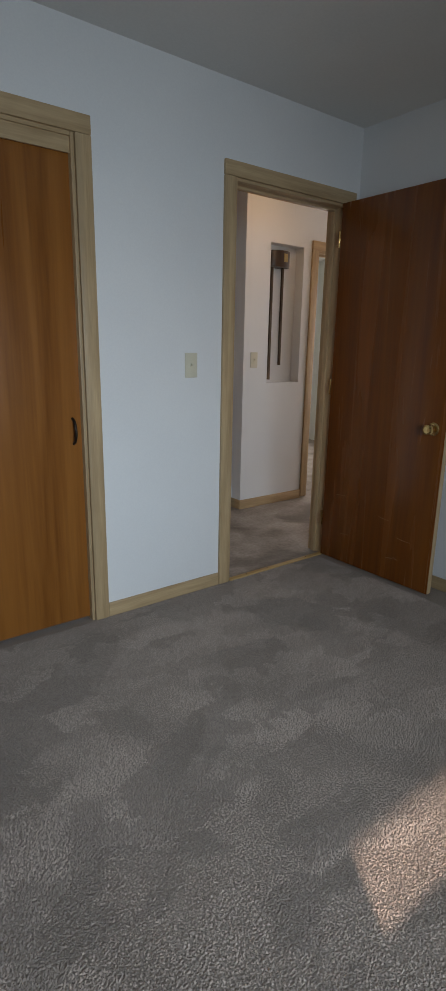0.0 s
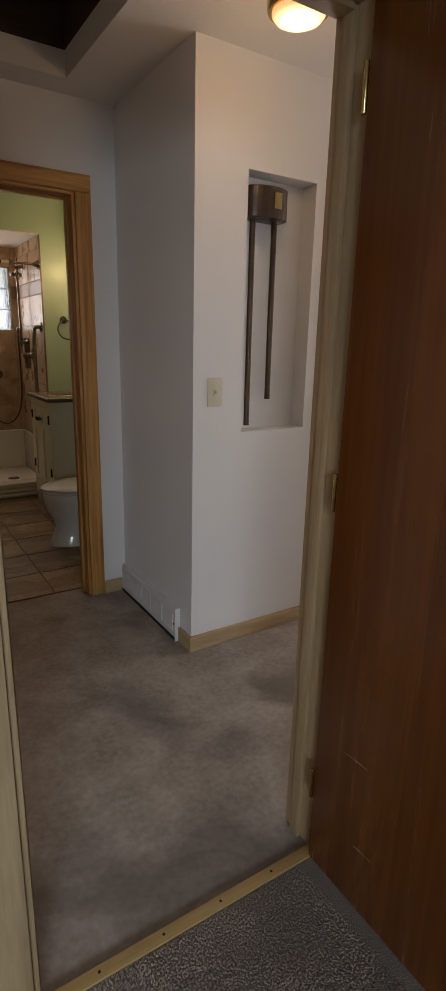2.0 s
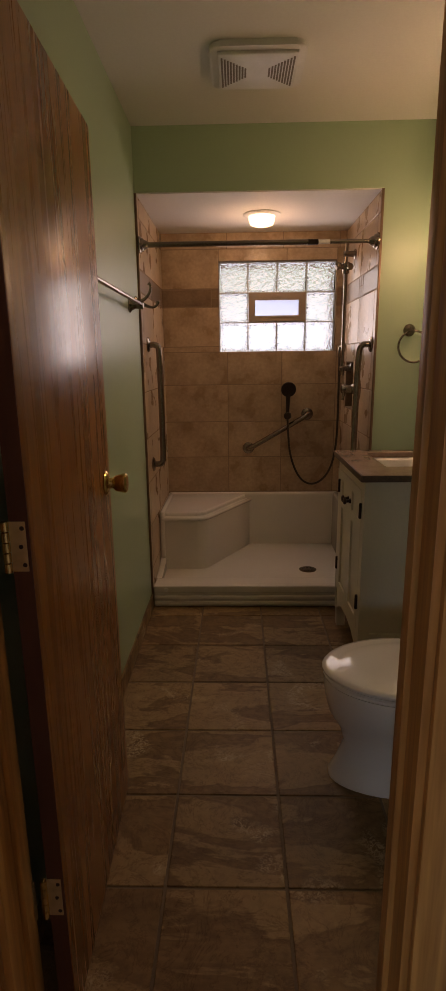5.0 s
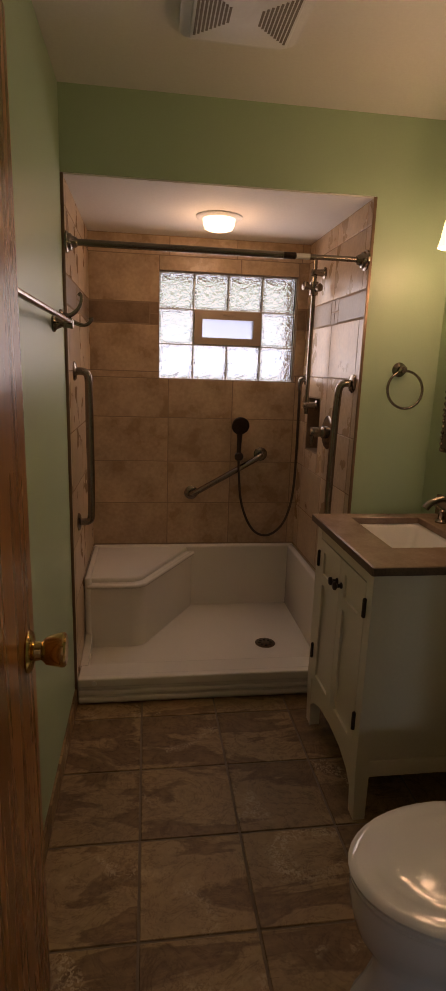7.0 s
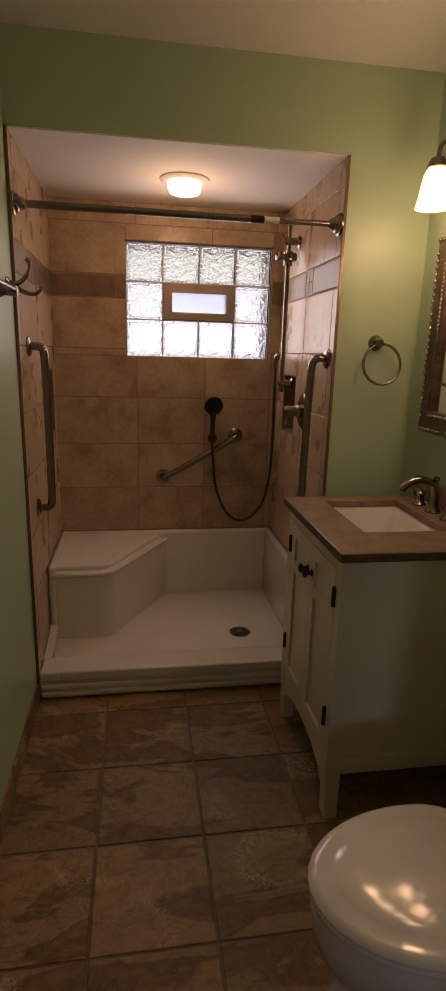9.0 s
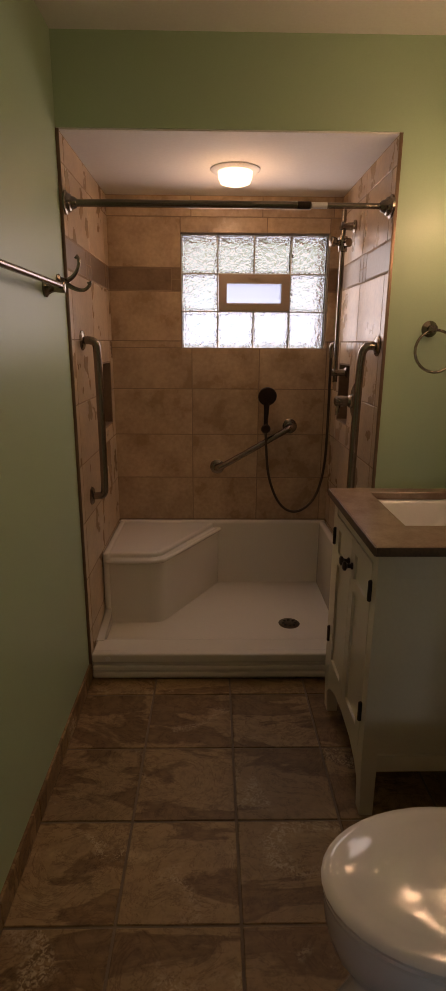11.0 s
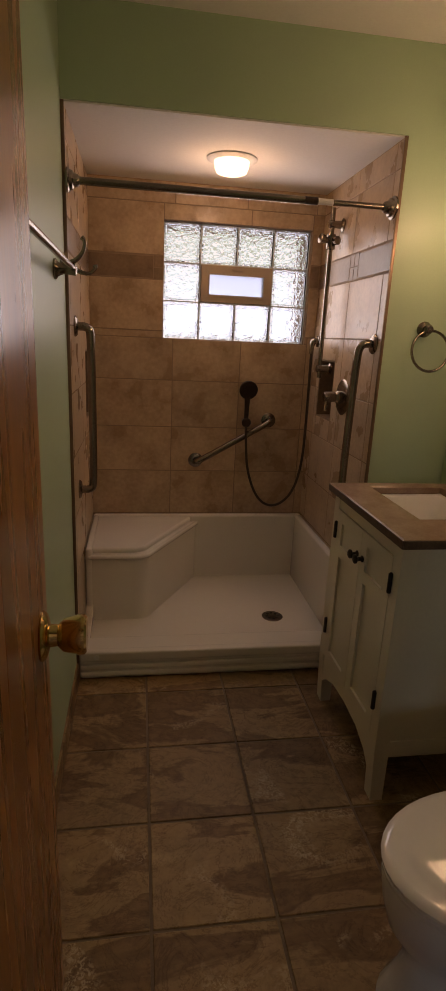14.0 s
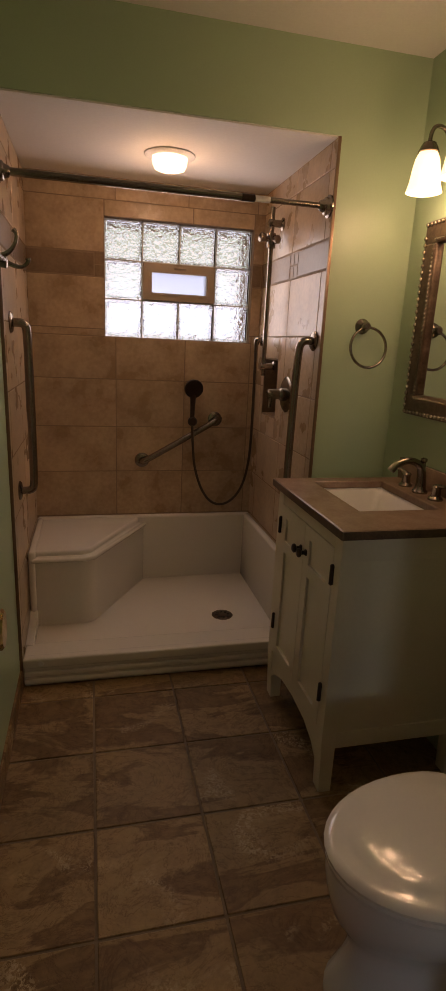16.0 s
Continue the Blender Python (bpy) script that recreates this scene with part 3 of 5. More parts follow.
# bedroom door, open against the east wall
bed_door = thing("bedroom_door", 2.80, 2.47, 0, "open red-brown veneer bedroom door with scuffs near the floor", "door")
part("leaf", box(2.796, 2.831, 1.71, 2.468, 0.012, 2.03, 0.0015), LAUAN, bed_door)
part("latch_edge", box(2.798, 2.829, 1.7075, 1.7099, 0.014, 2.028), MAPLE, bed_door, "pale worn latch edge")
scuff = surface("pale_scuff", (0.38, 0.24, 0.14), (0.5, 0.34, 0.22), 0.7)
rng = random.Random(4)
for n in range(6):
    y, z, run, tilt = rng.uniform(1.8, 2.4), rng.uniform(0.1, 0.5), rng.uniform(0.02, 0.09), rng.uniform(-0.01, 0.012)
    part("scuff", tube([(2.7965, y, z), (2.7965, y + run * 0.6, z + tilt * 0.3), (2.7965, y + run, z + tilt)], 0.0011, sides=5), scuff, bed_door, "pale scratch")
KNOB = [(0, 0.033), (0.004, 0.034), (0.008, 0.028), (0.012, 0.013), (0.024, 0.012), (0.028, 0.02), (0.036, 0.0275), (0.048, 0.0295), (0.058, 0.026), (0.062, 0.017), (0.063, 0.003)]
for x, d in ((2.796, -1), (2.831, 1)):
    k = part("knob", turned((x, 1.775, 0.885), (d, 0, 0), KNOB, sides=14), BRASS, bed_door, "polished brass faceted knob", smooth=False)
part("latch_plate", box(2.804, 2.824, 1.7066, 1.708, 0.855, 0.915), BRASS, bed_door, "brass latch plate")
for z in (0.25, 1.05, 1.85):
    part("hinge", turned((2.794, 2.474, z - 0.045), (0, 0, 1), [(0, 0.005), (0.002, 0.006), (0.088, 0.006), (0.09, 0.004)], sides=10), BRASS, bed_door, "small brass hinge")

# sliding closet door
closet = thing("closet_door", 0.6, 2.52, 0, "closed brown veneer sliding closet door", "closet door")
part("panel", box(0.45, 1.268, 2.508, 2.538, 0.015, 1.99, 0.002), CLOSET, closet)
part("rear_panel", box(-0.249, 0.5, 2.548, 2.575, 0.015, 1.99, 0.002), CLOSET, closet)
part("bow_handle", tube([(1.215, 2.508, 0.955), (1.215, 2.482, 0.94), (1.215, 2.474, 0.90), (1.215, 2.482, 0.86), (1.215, 2.508, 0.845)], 0.006, smoothing=2), BRONZE, closet, "dark bronze bow handle")
part("fascia", box(-0.249, 1.268, 2.492, 2.504, 1.975, 2.048, 0.003), MAPLE_X, closet, "blond wood track fascia")

# skirtings
def skirting(x0, x1, y0, y1, wood, label="blond wood baseboard", h=0.068):
    setting("baseboard", box(x0, x1, y0, y1, -0.008, h, 0.004), wood, label, "baseboard", True)


skirting(CLOSET_OPEN[1] + 0.066, BDOOR[0] - 0.064, BED_WALL - 0.013, BED_WALL - 0.001, MAPLE_X)
skirting(BDOOR[1] + 0.064, BED_EAST - 0.014, BED_WALL - 0.013, BED_WALL - 0.001, MAPLE_X)
skirting(BED_EAST - 0.013, BED_EAST - 0.001, BED_SOUTH, BED_WALL - 0.001, MAPLE_Y)
skirting(BED_WEST, BED_EAST - 0.014, BED_SOUTH + 0.001, BED_SOUTH + 0.013, MAPLE_X)
skirting(CORNER_X - 0.013, FAR_DOOR[0] - 0.068, CORNER_Y - 0.014, CORNER_Y - 0.001, MAPLE_X)
skirting(CORNER_X - 0.013, CORNER_X - 0.001, CORNER_Y - 0.0005, 3.695, MAPLE_Y)
skirting(BATH_DOOR[1] + 0.074, CORNER_X - 0.02, HALL_NORTH - 0.013, HALL_NORTH - 0.001, MAPLE_X)
skirting(FAR_DOOR[1] + 0.07, 5.6, CORNER_Y - 0.014, CORNER_Y - 0.001, MAPLE_X)
skirting(3.73, 6.19, 6.185, 6.199, MAPLE_X, "dark blond baseboard of the room beyond")
skirting(HALL_WEST + 0.001, HALL_WEST + 0.013, 2.61, 3.325, MAPLE_Y)
strip = setting("threshold", box(BDOOR[0] + 0.018, BDOOR[1] - 0.018, 2.468, 2.500, -0.004, 0.007, 0.003),
                surface("raw_tack_strip", (0.42, 0.25, 0.09), (0.58, 0.38, 0.16), 0.6, stretch=ALONG_X, size=4, fine=20), "raw yellow wood tack strip in the doorway", "threshold", True)
for x in (2.2, 2.36, 2.52, 2.68):
    part("nail", turned((x, 2.484, 0.0065), (0, 0, 1), [(0, 0.004), (0.0015, 0.0035)], sides=8), DARK, strip)

# bedroom window
window = thing("window_1", 1.12, BED_SOUTH - 0.07, 1.03, "white framed bedroom window", "window")
window["kind"] = "structure"
for x in (0.03, 1.18):
    part("window_frame", box(x, x + 0.02, BED_SOUTH - 0.12, BED_SOUTH - 0.06, 1.03, 1.95, 0.004), METAL_WHITE, window)
part("window_frame", box(0.05, 1.18, BED_SOUTH - 0.12, BED_SOUTH - 0.06, 1.91, 1.95, 0.004), METAL_WHITE, window)


# ---- wall fittings ----
def wall_switch(x, y, z, label, toggles=1):
    s = thing("light_switch", x, y, z, label, "light switch", "toggle switches")
    w = 0.035
    part("plate", box(x - w, x + w, y - 0.006, y, z - 0.058, z + 0.058, 0.004), IVORY, s)
    part("collar", box(x - 0.008, x + 0.008, y - 0.0075, y - 0.005, z - 0.015, z + 0.015, 0.001), IVORY, s)
    part("toggle", lofted([[(x + a * 0.005, y - 0.006, z - 0.006 + b) for a, b in ((-1, 0), (1, 0), (1, 0.012), (-1, 0.012))],
                           [(x + a * 0.004, y - 0.018, z + 0.004 + b) for a, b in ((-1, 0), (1, 0), (1, 0.007), (-1, 0.007))]]), IVORY, s)
    for dz in (-0.03, 0.03):
        part("screw", turned((x, y - 0.006, z + dz), (0, -1, 0), [(0, 0.003), (0.001, 0.0025)], sides=8), IVORY, s)


wall_switch(1.812, BED_WALL, 1.177, "ivory toggle switch on the bedroom wall")
wall_switch(3.145, CORNER_Y, 1.175, "ivory toggle switch beside the chime niche")

strike = thing("strike_plate", BDOOR[0] + 0.019, 2.50, 0.93, "dark metal strike plate on the bedroom jamb", "strike plate")
part("plate", box(BDOOR[0] + 0.0182, BDOOR[0] + 0.0205, 2.505, 2.535, 0.895, 0.965, 0.001), BRONZE, strike)

# long-bell door chime in the niche
chime = thing("door_chime", 3.37, 3.675, 1.95, "brown long-bell door chime with two bronze tubes", "door chime")
own = bmesh.new()
n_face = 3.678
outline = [(3.296, n_face), (3.296, 3.615)] + [(3.396 + 0.100 * math.cos(a), 3.615 - 0.05 * math.sin(a)) for a in (math.pi - math.pi * s / 12 for s in range(1, 12))] + [(3.496, 3.615), (3.496, n_face)]
CHIME_BROWN = surface("brown_chime_cover", (0.035, 0.018, 0.01), (0.06, 0.034, 0.02), 0.35, bump=0.05)
TUBE_BROWN = surface("bronze_chime_tube", (0.06, 0.037, 0.022), (0.10, 0.065, 0.04), 0.3, metal=0.6, bump=0.0)
part("cover", slab(outline, 1.868, 1.985, 0.004), CHIME_BROWN, chime)
part("badge", box(3.400, 3.436, 3.562, 3.567, 1.905, 1.965, 0.001), surface("gold_badge", (0.30, 0.20, 0.08), (0.45, 0.32, 0.14), 0.4, metal=0.5), chime, "small gilt emblem panel")
part("long_tube", tube([(3.340, 3.63, 1.87), (3.340, 3.63, 1.022)], 0.0125), TUBE_BROWN, chime)
part("short_tube", tube([(3.450, 3.63, 1.87), (3.450, 3.63, 1.135)], 0.0125), TUBE_BROWN, chime)

# baseboard register: a nearly flush plate with five louvred fields
vent = thing("baseboard_register", CORNER_X, 4.03, 0, "white metal baseboard heating register on the hall wall", "register")
V0, V1, VD = 3.700, 4.355, 0.026
# Grey that paints the shade between louvres onto a flat sheet.
SLOT_SHADE = surface("grey_slot_shade", (0.30, 0.29, 0.28), (0.38, 0.37, 0.36), 0.7)
part("body", lofted([[(CORNER_X - 0.001, y, -0.008), (CORNER_X - VD, y, -0.008), (CORNER_X - VD, y, 0.142), (CORNER_X - 0.018, y, 0.158), (CORNER_X - 0.001, y, 0.160)] for y in (V0, V1)]), METAL_WHITE, vent, smooth=False)
# Dark strip on the closed body paints the shade of a gap at the floor.
part("kick_gap", box(CORNER_X - VD - 0.0015, CORNER_X - VD + 0.004, V0 + 0.004, V1 - 0.002, -0.006, 0.012), DARK, vent, "dark strip painting the shade of a gap above the floor", smooth=False)
PITCH = 0.122
for n in range(5):
    y0 = V0 + 0.024 + n * PITCH
    y1 = y0 + PITCH - 0.016
    f = part("grille_frame", block((CORNER_X - VD - 0.003, CORNER_X - VD + 0.001), (y0, y1), (0.036, 0.130), [(0, 9, y0 + 0.005, y1 - 0.005, 0.041, 0.125)]), METAL_WHITE, vent, smooth=False)
    part("slot_field", box(CORNER_X - VD - 0.0006, CORNER_X - VD + 0.002, y0 + 0.005, y1 - 0.005, 0.041, 0.125), SLOT_SHADE, f, "grey sheet painting the shade between the louvres", smooth=False)
    for k in range(9):
        z = 0.045 + k * 0.0088
        part("louvre", lofted([[(CORNER_X - VD - 0.0004, y, z), (CORNER_X - VD - 0.0032, y, z - 0.001), (CORNER_X - VD - 0.0032, y, z + 0.002), (CORNER_X - VD - 0.0004, y, z + 0.0052)] for y in (y0 + 0.006, y1 - 0.006)]), METAL_WHITE, f, smooth=False)
part("end_cap", box(CORNER_X - VD - 0.0025, CORNER_X - 0.001, V0 - 0.004, V0, -0.008, 0.162, 0.001), METAL_WHITE, vent)
part("screw", turned((CORNER_X - VD, V0 + 0.012, 0.08), (-1, 0, 0), [(0, 0.005), (0.004, 0.004)], sides=8), DARK, vent)

# hall ceiling light
hall_light = thing("hall_ceiling_light", LAMP_X, LAMP_Y, CEILING, "small brass flush ceiling light, lit warm", "ceiling light")
part("base", turned((LAMP_X, LAMP_Y, CEILING), (0, 0, -1), [(0, 0.070), (0.004, 0.072), (0.010, 0.062), (0.045, 0.064), (0.052, 0.088), (0.058, 0.094), (0.105, 0.094), (0.112, 0.090)], sides=32), BRASS, hall_light)
part("lens", turned((LAMP_X, LAMP_Y, CEILING - 0.108), (0, 0, -1), [(0, 0.080), (0.01, 0.079), (0.02, 0.070), (0.028, 0.045), (0.031, 0.01)], sides=32), GLOW_HALL, hall_light, "glowing frosted lens")


# ---- bathroom door ----
bath_door = thing("bathroom_door", 2.145, 4.50, 0, "open oak veneer bathroom door with glossy finish", "door")
HINGE, FREE = Vector((2.185, 4.500)), Vector((2.165, 5.188))
way = (FREE - HINGE).normalized()
left = Vector((-way.y, way.x))
corners = [HINGE, FREE, FREE + left * 0.035, HINGE + left * 0.035]
part("leaf", slab([(c.x, c.y) for c in corners], 0.008, 1.985, 0.0015), OAK, bath_door)
edge = [HINGE + left * 0.001 - way * 0.0015, HINGE + left * 0.034 - way * 0.0015, HINGE + left * 0.034 + way * 0.001, HINGE + left * 0.001 + way * 0.001]
part("hinge_edge", slab([(c.x, c.y) for c in edge], 0.01, 1.983), DARK_EDGE, bath_door, "dark unfinished hinge edge")
spot = FREE - way * 0.062
BATH_KNOB = [(0, 0.034), (0.003, 0.035), (0.008, 0.03), (0.012, 0.016), (0.022, 0.015), (0.026, 0.019), (0.03, 0.023), (0.052, 0.028), (0.058, 0.0275), (0.061, 0.024), (0.062, 0.003)]
part("knob", turned((spot.x, spot.y, 1.068), (-left.x, -left.y, 0), BATH_KNOB), BRASS, bath_door, "polished brass knob")
part("rear_knob", turned((spot.x + left.x * 0.035, spot.y + left.y * 0.035, 1.068), (left.x, left.y, 0), BATH_KNOB), BRASS, bath_door, "polished brass knob")
# Brass made paler and less metallic so the hinge leaves come out brighter.
HINGE_BRASS = surface("lightened_brass", (0.55, 0.42, 0.22), (0.68, 0.54, 0.31), 0.3, metal=0.55, size=40, bump=0.0)
for z in (0.345, 1.095, 1.84):
    h = part("hinge", box(HINGE.x - 0.034, HINGE.x - 0.006, HINGE.y - 0.0045, HINGE.y - 0.002, z - 0.045, z + 0.045, 0.001), HINGE_BRASS, bath_door, "brass butt hinge")
    for k in range(5):
        part("knuckle", turned((HINGE.x - 0.040, HINGE.y - 0.008, z - 0.046 + k * 0.0186), (0, 0, 1), [(0, 0.0052), (0.001, 0.0068), (0.0168, 0.0068), (0.0178, 0.0052)], sides=12), BRASS, h)
    for dx, dz in ((-0.012, -0.033), (-0.016, 0.0), (-0.012, 0.033)):
        part("screw", turned((HINGE.x + dx, HINGE.y - 0.0045, z + dz), (0, -1, 0), [(0, 0.0042), (0.0012, 0.0034)], sides=10), BRONZE, h)
    part("jamb_leaf", box(2.1252, 2.1285, 4.455, 4.491, z - 0.045, z + 0.045, 0.0008), HINGE_BRASS, h)


# ---- shower ----
base = thing("shower_tray", 2.65, 6.6, 0, "white acrylic shower tray with moulded corner seat", "shower tray")
X0, X1, YB, YF = SHOWER_WEST + 0.012, SHOWER_EAST - 0.012, SHOWER_BACK - 0.012, SHOWER + 0.004
part("curb", box(X0, X1, YF, YF + 0.13, 0.0, 0.132, 0.012, segments=4), ACRYLIC, base)
for z in (0.012, 0.047):
    part("rib", box(X0 + 0.002, X1 - 0.002, YF - 0.010, YF + 0.02, z, z + 0.024, 0.008, segments=3), ACRYLIC, base)
part("curb_lip", box(X0, X1, YF - 0.012, YF + 0.03, 0.088, 0.134, 0.011, segments=4), ACRYLIC, base)
part("pan", box(X0, X1, YF + 0.11, YB, 0.0, 0.105, 0.004), ACRYLIC, base)
part("back_wall", box(X0, X1, YB - 0.045, YB, 0.08, 0.485, 0.016, segments=4), ACRYLIC, base)
for a, b in ((X0, X0 + 0.035), (X1 - 0.04, X1)):
    front = 6.94 if a == X0 else 6.70
    part("side_wall", slab([(a, front), (b, front), (b, YB - 0.002), (a, YB - 0.002)], 0.08, 0.484, 0.014), ACRYLIC, base)
    if a == X0:
        part("side_ramp", lofted([[(x, YF + 0.10, 0.10), (x, 6.97, 0.10), (x, 6.97, 0.2), (x, 6.90, 0.16), (x, YF + 0.11, 0.134)] for x in (a, b)]), ACRYLIC, base)
seat = [(X0 + 0.01, 6.945), (2.30, 6.945), (2.345, 6.965), (2.63, YB - 0.04), (X0 + 0.01, YB - 0.01)]
part("seat", slab(seat, 0.07, 0.452, 0.022, segments=5), ACRYLIC, base)
part("seat_top", slab([(X0 + 0.012, 6.965), (2.29, 6.965), (2.33, 6.985), (2.60, YB - 0.03), (X0 + 0.012, YB - 0.012)], 0.43, 0.476, 0.014, segments=4), ACRYLIC, base)
part("seat_lip", slab([(X0 + 0.011, 6.935), (2.302, 6.935), (2.352, 6.957), (2.645, YB - 0.035), (X0 + 0.011, YB - 0.011)], 0.425, 0.448, 0.010, segments=3), ACRYLIC, base)
part("maker_mark", turned((2.12, YF - 0.0135, 0.112), (0, -1, 0), [(0, 0.012), (0.002, 0.011)], sides=16), METAL_WHITE, base, "small oval moulded mark")
drain = part("drain", turned((2.98, 6.93, 0.104), (0, 0, 1), [(0, 0.052), (0.004, 0.054), (0.006, 0.048), (0.0065, 0.003)], sides=28), NICKEL, base, "round dark metal drain")
# Black discs on the drain stand in for the shade inside its holes.
for n in range(8):
    a = n * math.pi / 4
    part("hole", turned((2.98 + 0.03 * math.cos(a), 6.93 + 0.03 * math.sin(a), 0.1103), (0, 0, 1), [(0, 0.008), (0.0006, 0.0078)], sides=10), DARK, drain)


def grab_bar(points, flanges, label, r=0.0165):
    g = thing("grab_bar", *points[0], label, "grab bar", "grab bars in the shower")
    part("bar", tube(points, r, sides=16, smoothing=3), NICKEL, g)
    for p, d in flanges:
        part("flange", turned(p, d, [(0, 0.040), (0.004, 0.041), (0.010, 0.034), (0.013, 0.018)], sides=28), NICKEL, g)


xl, xr = SHOWER_WEST + 0.010, SHOWER_EAST - 0.010
grab_bar([(xl, 6.78, 1.49), (xl + 0.055, 6.78, 1.49), (xl + 0.062, 6.785, 1.45), (xl + 0.062, 6.80, 0.86), (xl + 0.055, 6.80, 0.815), (xl, 6.80, 0.815)],
         [((xl, 6.78, 1.49), (1, 0, 0)), ((xl, 6.80, 0.815), (1, 0, 0))], "brushed nickel upright grab bar on tan tile")
grab_bar([(xr, 6.675, 1.475), (xr - 0.055, 6.675, 1.475), (xr - 0.066, 6.68, 1.42), (xr - 0.066, 6.70, 0.80), (xr - 0.055, 6.70, 0.75), (xr, 6.70, 0.75)],
         [((xr, 6.675, 1.475), (-1, 0, 0)), ((xr, 6.70, 0.75), (-1, 0, 0))], "brushed nickel upright grab bar beside the valve")
yb = SHOWER_BACK - 0.010
grab_bar([(2.615, yb, 0.80), (2.615, yb - 0.05, 0.80), (2.64, yb - 0.056, 0.812), (3.00, yb - 0.056, 1.02), (3.022, yb - 0.05, 1.034), (3.022, yb, 1.034)],
         [((2.615, yb, 0.80), (0, -1, 0)), ((3.022, yb, 1.034), (0, -1, 0))], "brushed nickel slanted grab bar under the window")

rod = thing("shower_rod", 2.05, 6.632, 1.975, "brushed nickel tension shower curtain rod", "curtain rod")
part("rod", tube([(SHOWER_WEST + 0.01, 6.632, 1.975), (2.95, 6.632, 1.975)], 0.0135, sides=16), NICKEL, rod)
part("inner_rod", tube([(2.94, 6.632, 1.975), (SHOWER_EAST - 0.01, 6.632, 1.975)], 0.0105, sides=16), NICKEL, rod)
part("sticker", tube([(2.90, 6.632, 1.975), (2.948, 6.632, 1.975)], 0.0139, sides=16), BRONZE, rod, "dark product sticker")
part("paper_label", tube([(2.952, 6.632, 1.975), (3.01, 6.632, 1.975)], 0.0112, sides=16), METAL_WHITE, rod, "small white label")
for x, d in ((SHOWER_WEST + 0.010, 1), (SHOWER_EAST - 0.010, -1)):
    part("flange", turned((x, 6.632, 1.975), (d, 0, 0), [(0, 0.040), (0.008, 0.041), (0.012, 0.033), (0.022, 0.031), (0.026, 0.024), (0.04, 0.019), (0.045, 0.014)], sides=28), NICKEL, rod)

slide = thing("slide_bar", xr, 7.19, 1.33, "dark nickel hand shower slide bar", "slide bar")
sx = xr - 0.055
part("bar", tube([(sx, 7.19, 1.30), (sx, 7.19, 2.08)], 0.011), NICKEL, slide)
for z in (1.345, 2.01):
    part("bracket", turned((xr, 7.19, z), (-1, 0, 0), [(0, 0.028), (0.006, 0.029), (0.012, 0.018), (0.045, 0.016), (0.06, 0.019), (0.072, 0.016)], sides=20), NICKEL, slide)
holder = part("holder", tube([(sx, 7.19, 1.90), (sx, 7.19, 1.965)], 0.021), NICKEL, slide)
part("knob", turned((sx, 7.19, 1.935), (0.5, -1, 0), [(0, 0.012), (0.03, 0.012), (0.032, 0.02), (0.045, 0.02), (0.048, 0.012)], sides=16), NICKEL, holder)
part("cradle", turned((sx, 7.19, 1.935), (-1, -0.25, 0.15), [(0, 0.013), (0.035, 0.013), (0.04, 0.02), (0.06, 0.022), (0.064, 0.015)], sides=16), NICKEL, holder)

valve = thing("shower_valve", xr, 6.965, 1.227, "nickel shower valve with round plate and lever", "shower valve")
part("plate", turned((xr, 6.965, 1.227), (-1, 0, 0), [(0, 0.082), (0.004, 0.084), (0.010, 0.074), (0.013, 0.03)], sides=36), NICKEL, valve)
part("hub", turned((xr - 0.010, 6.965, 1.227), (-1, 0, 0), [(0, 0.03), (0.02, 0.03), (0.03, 0.022), (0.06, 0.026), (0.085, 0.022), (0.09, 0.012)], sides=24), NICKEL, valve)
part("lever", tube([(xr - 0.075, 6.965, 1.227), (xr - 0.085, 6.955, 1.20), (xr - 0.09, 6.945, 1.165)], [0.012, 0.010, 0.007], smoothing=1), NICKEL, valve)

hand = thing("hand_shower", 2.88, yb - 0.06, 1.03, "black hand shower hung on the slanted grab bar", "hand shower")
hy = yb - 0.075
part("head", turned((2.885, hy, 1.205), (0.05, -1, -0.25), [(-0.03, 0.02), (-0.022, 0.046), (0, 0.052), (0.006, 0.05), (0.008, 0.004)], sides=28), BRONZE, hand)
part("handle", tube([(2.885, hy + 0.02, 1.19), (2.883, hy + 0.01, 1.13), (2.88, hy, 1.04)], [0.02, 0.014, 0.012], smoothing=1), BRONZE, hand)
part("clamp", turned((2.88, yb - 0.03, 1.03), (0, -1, 0), [(0, 0.016), (0.03, 0.02), (0.06, 0.026), (0.07, 0.02)], sides=16), BRONZE, hand, "dark clamp")
hose = part("hose", tube([(2.88, hy, 1.03), (2.885, hy, 0.93), (2.90, hy - 0.01, 0.75), (2.97, hy - 0.015, 0.585), (3.07, hy - 0.02, 0.545), (3.17, hy - 0.02, 0.63), (3.215, hy - 0.01, 0.80), (3.222, hy, 1.05), (3.218, hy, 1.42)], 0.0075, smoothing=3, sides=10), RUBBER, hand, "ribbed dark metal hose")
outlet = thing("hose_outlet", xr, hy, 1.47, "chrome hose outlet elbow on the tile", "hose outlet")
part("elbow", tube([(xr, hy, 1.475), (3.225, hy, 1.48), (3.218, hy, 1.455), (3.218, hy, 1.41)], [0.018, 0.018, 0.013, 0.011], smoothing=2), NICKEL, outlet)
part("plate", turned((xr, hy, 1.475), (-1, 0, 0), [(0, 0.03), (0.006, 0.03), (0.01, 0.02)], sides=20), NICKEL, outlet)

shower_light = thing("shower_light", 2.684, 7.05, SOFFIT - 0.006, "round recessed shower light, lit warm", "recessed light")
sz = SOFFIT - 0.006
part("trim", turned((2.684, 7.05, sz), (0, 0, -1), [(0, 0.108), (0.004, 0.108), (0.010, 0.098), (0.012, 0.078)], sides=40), METAL_WHITE, shower_light, "white trim ring")
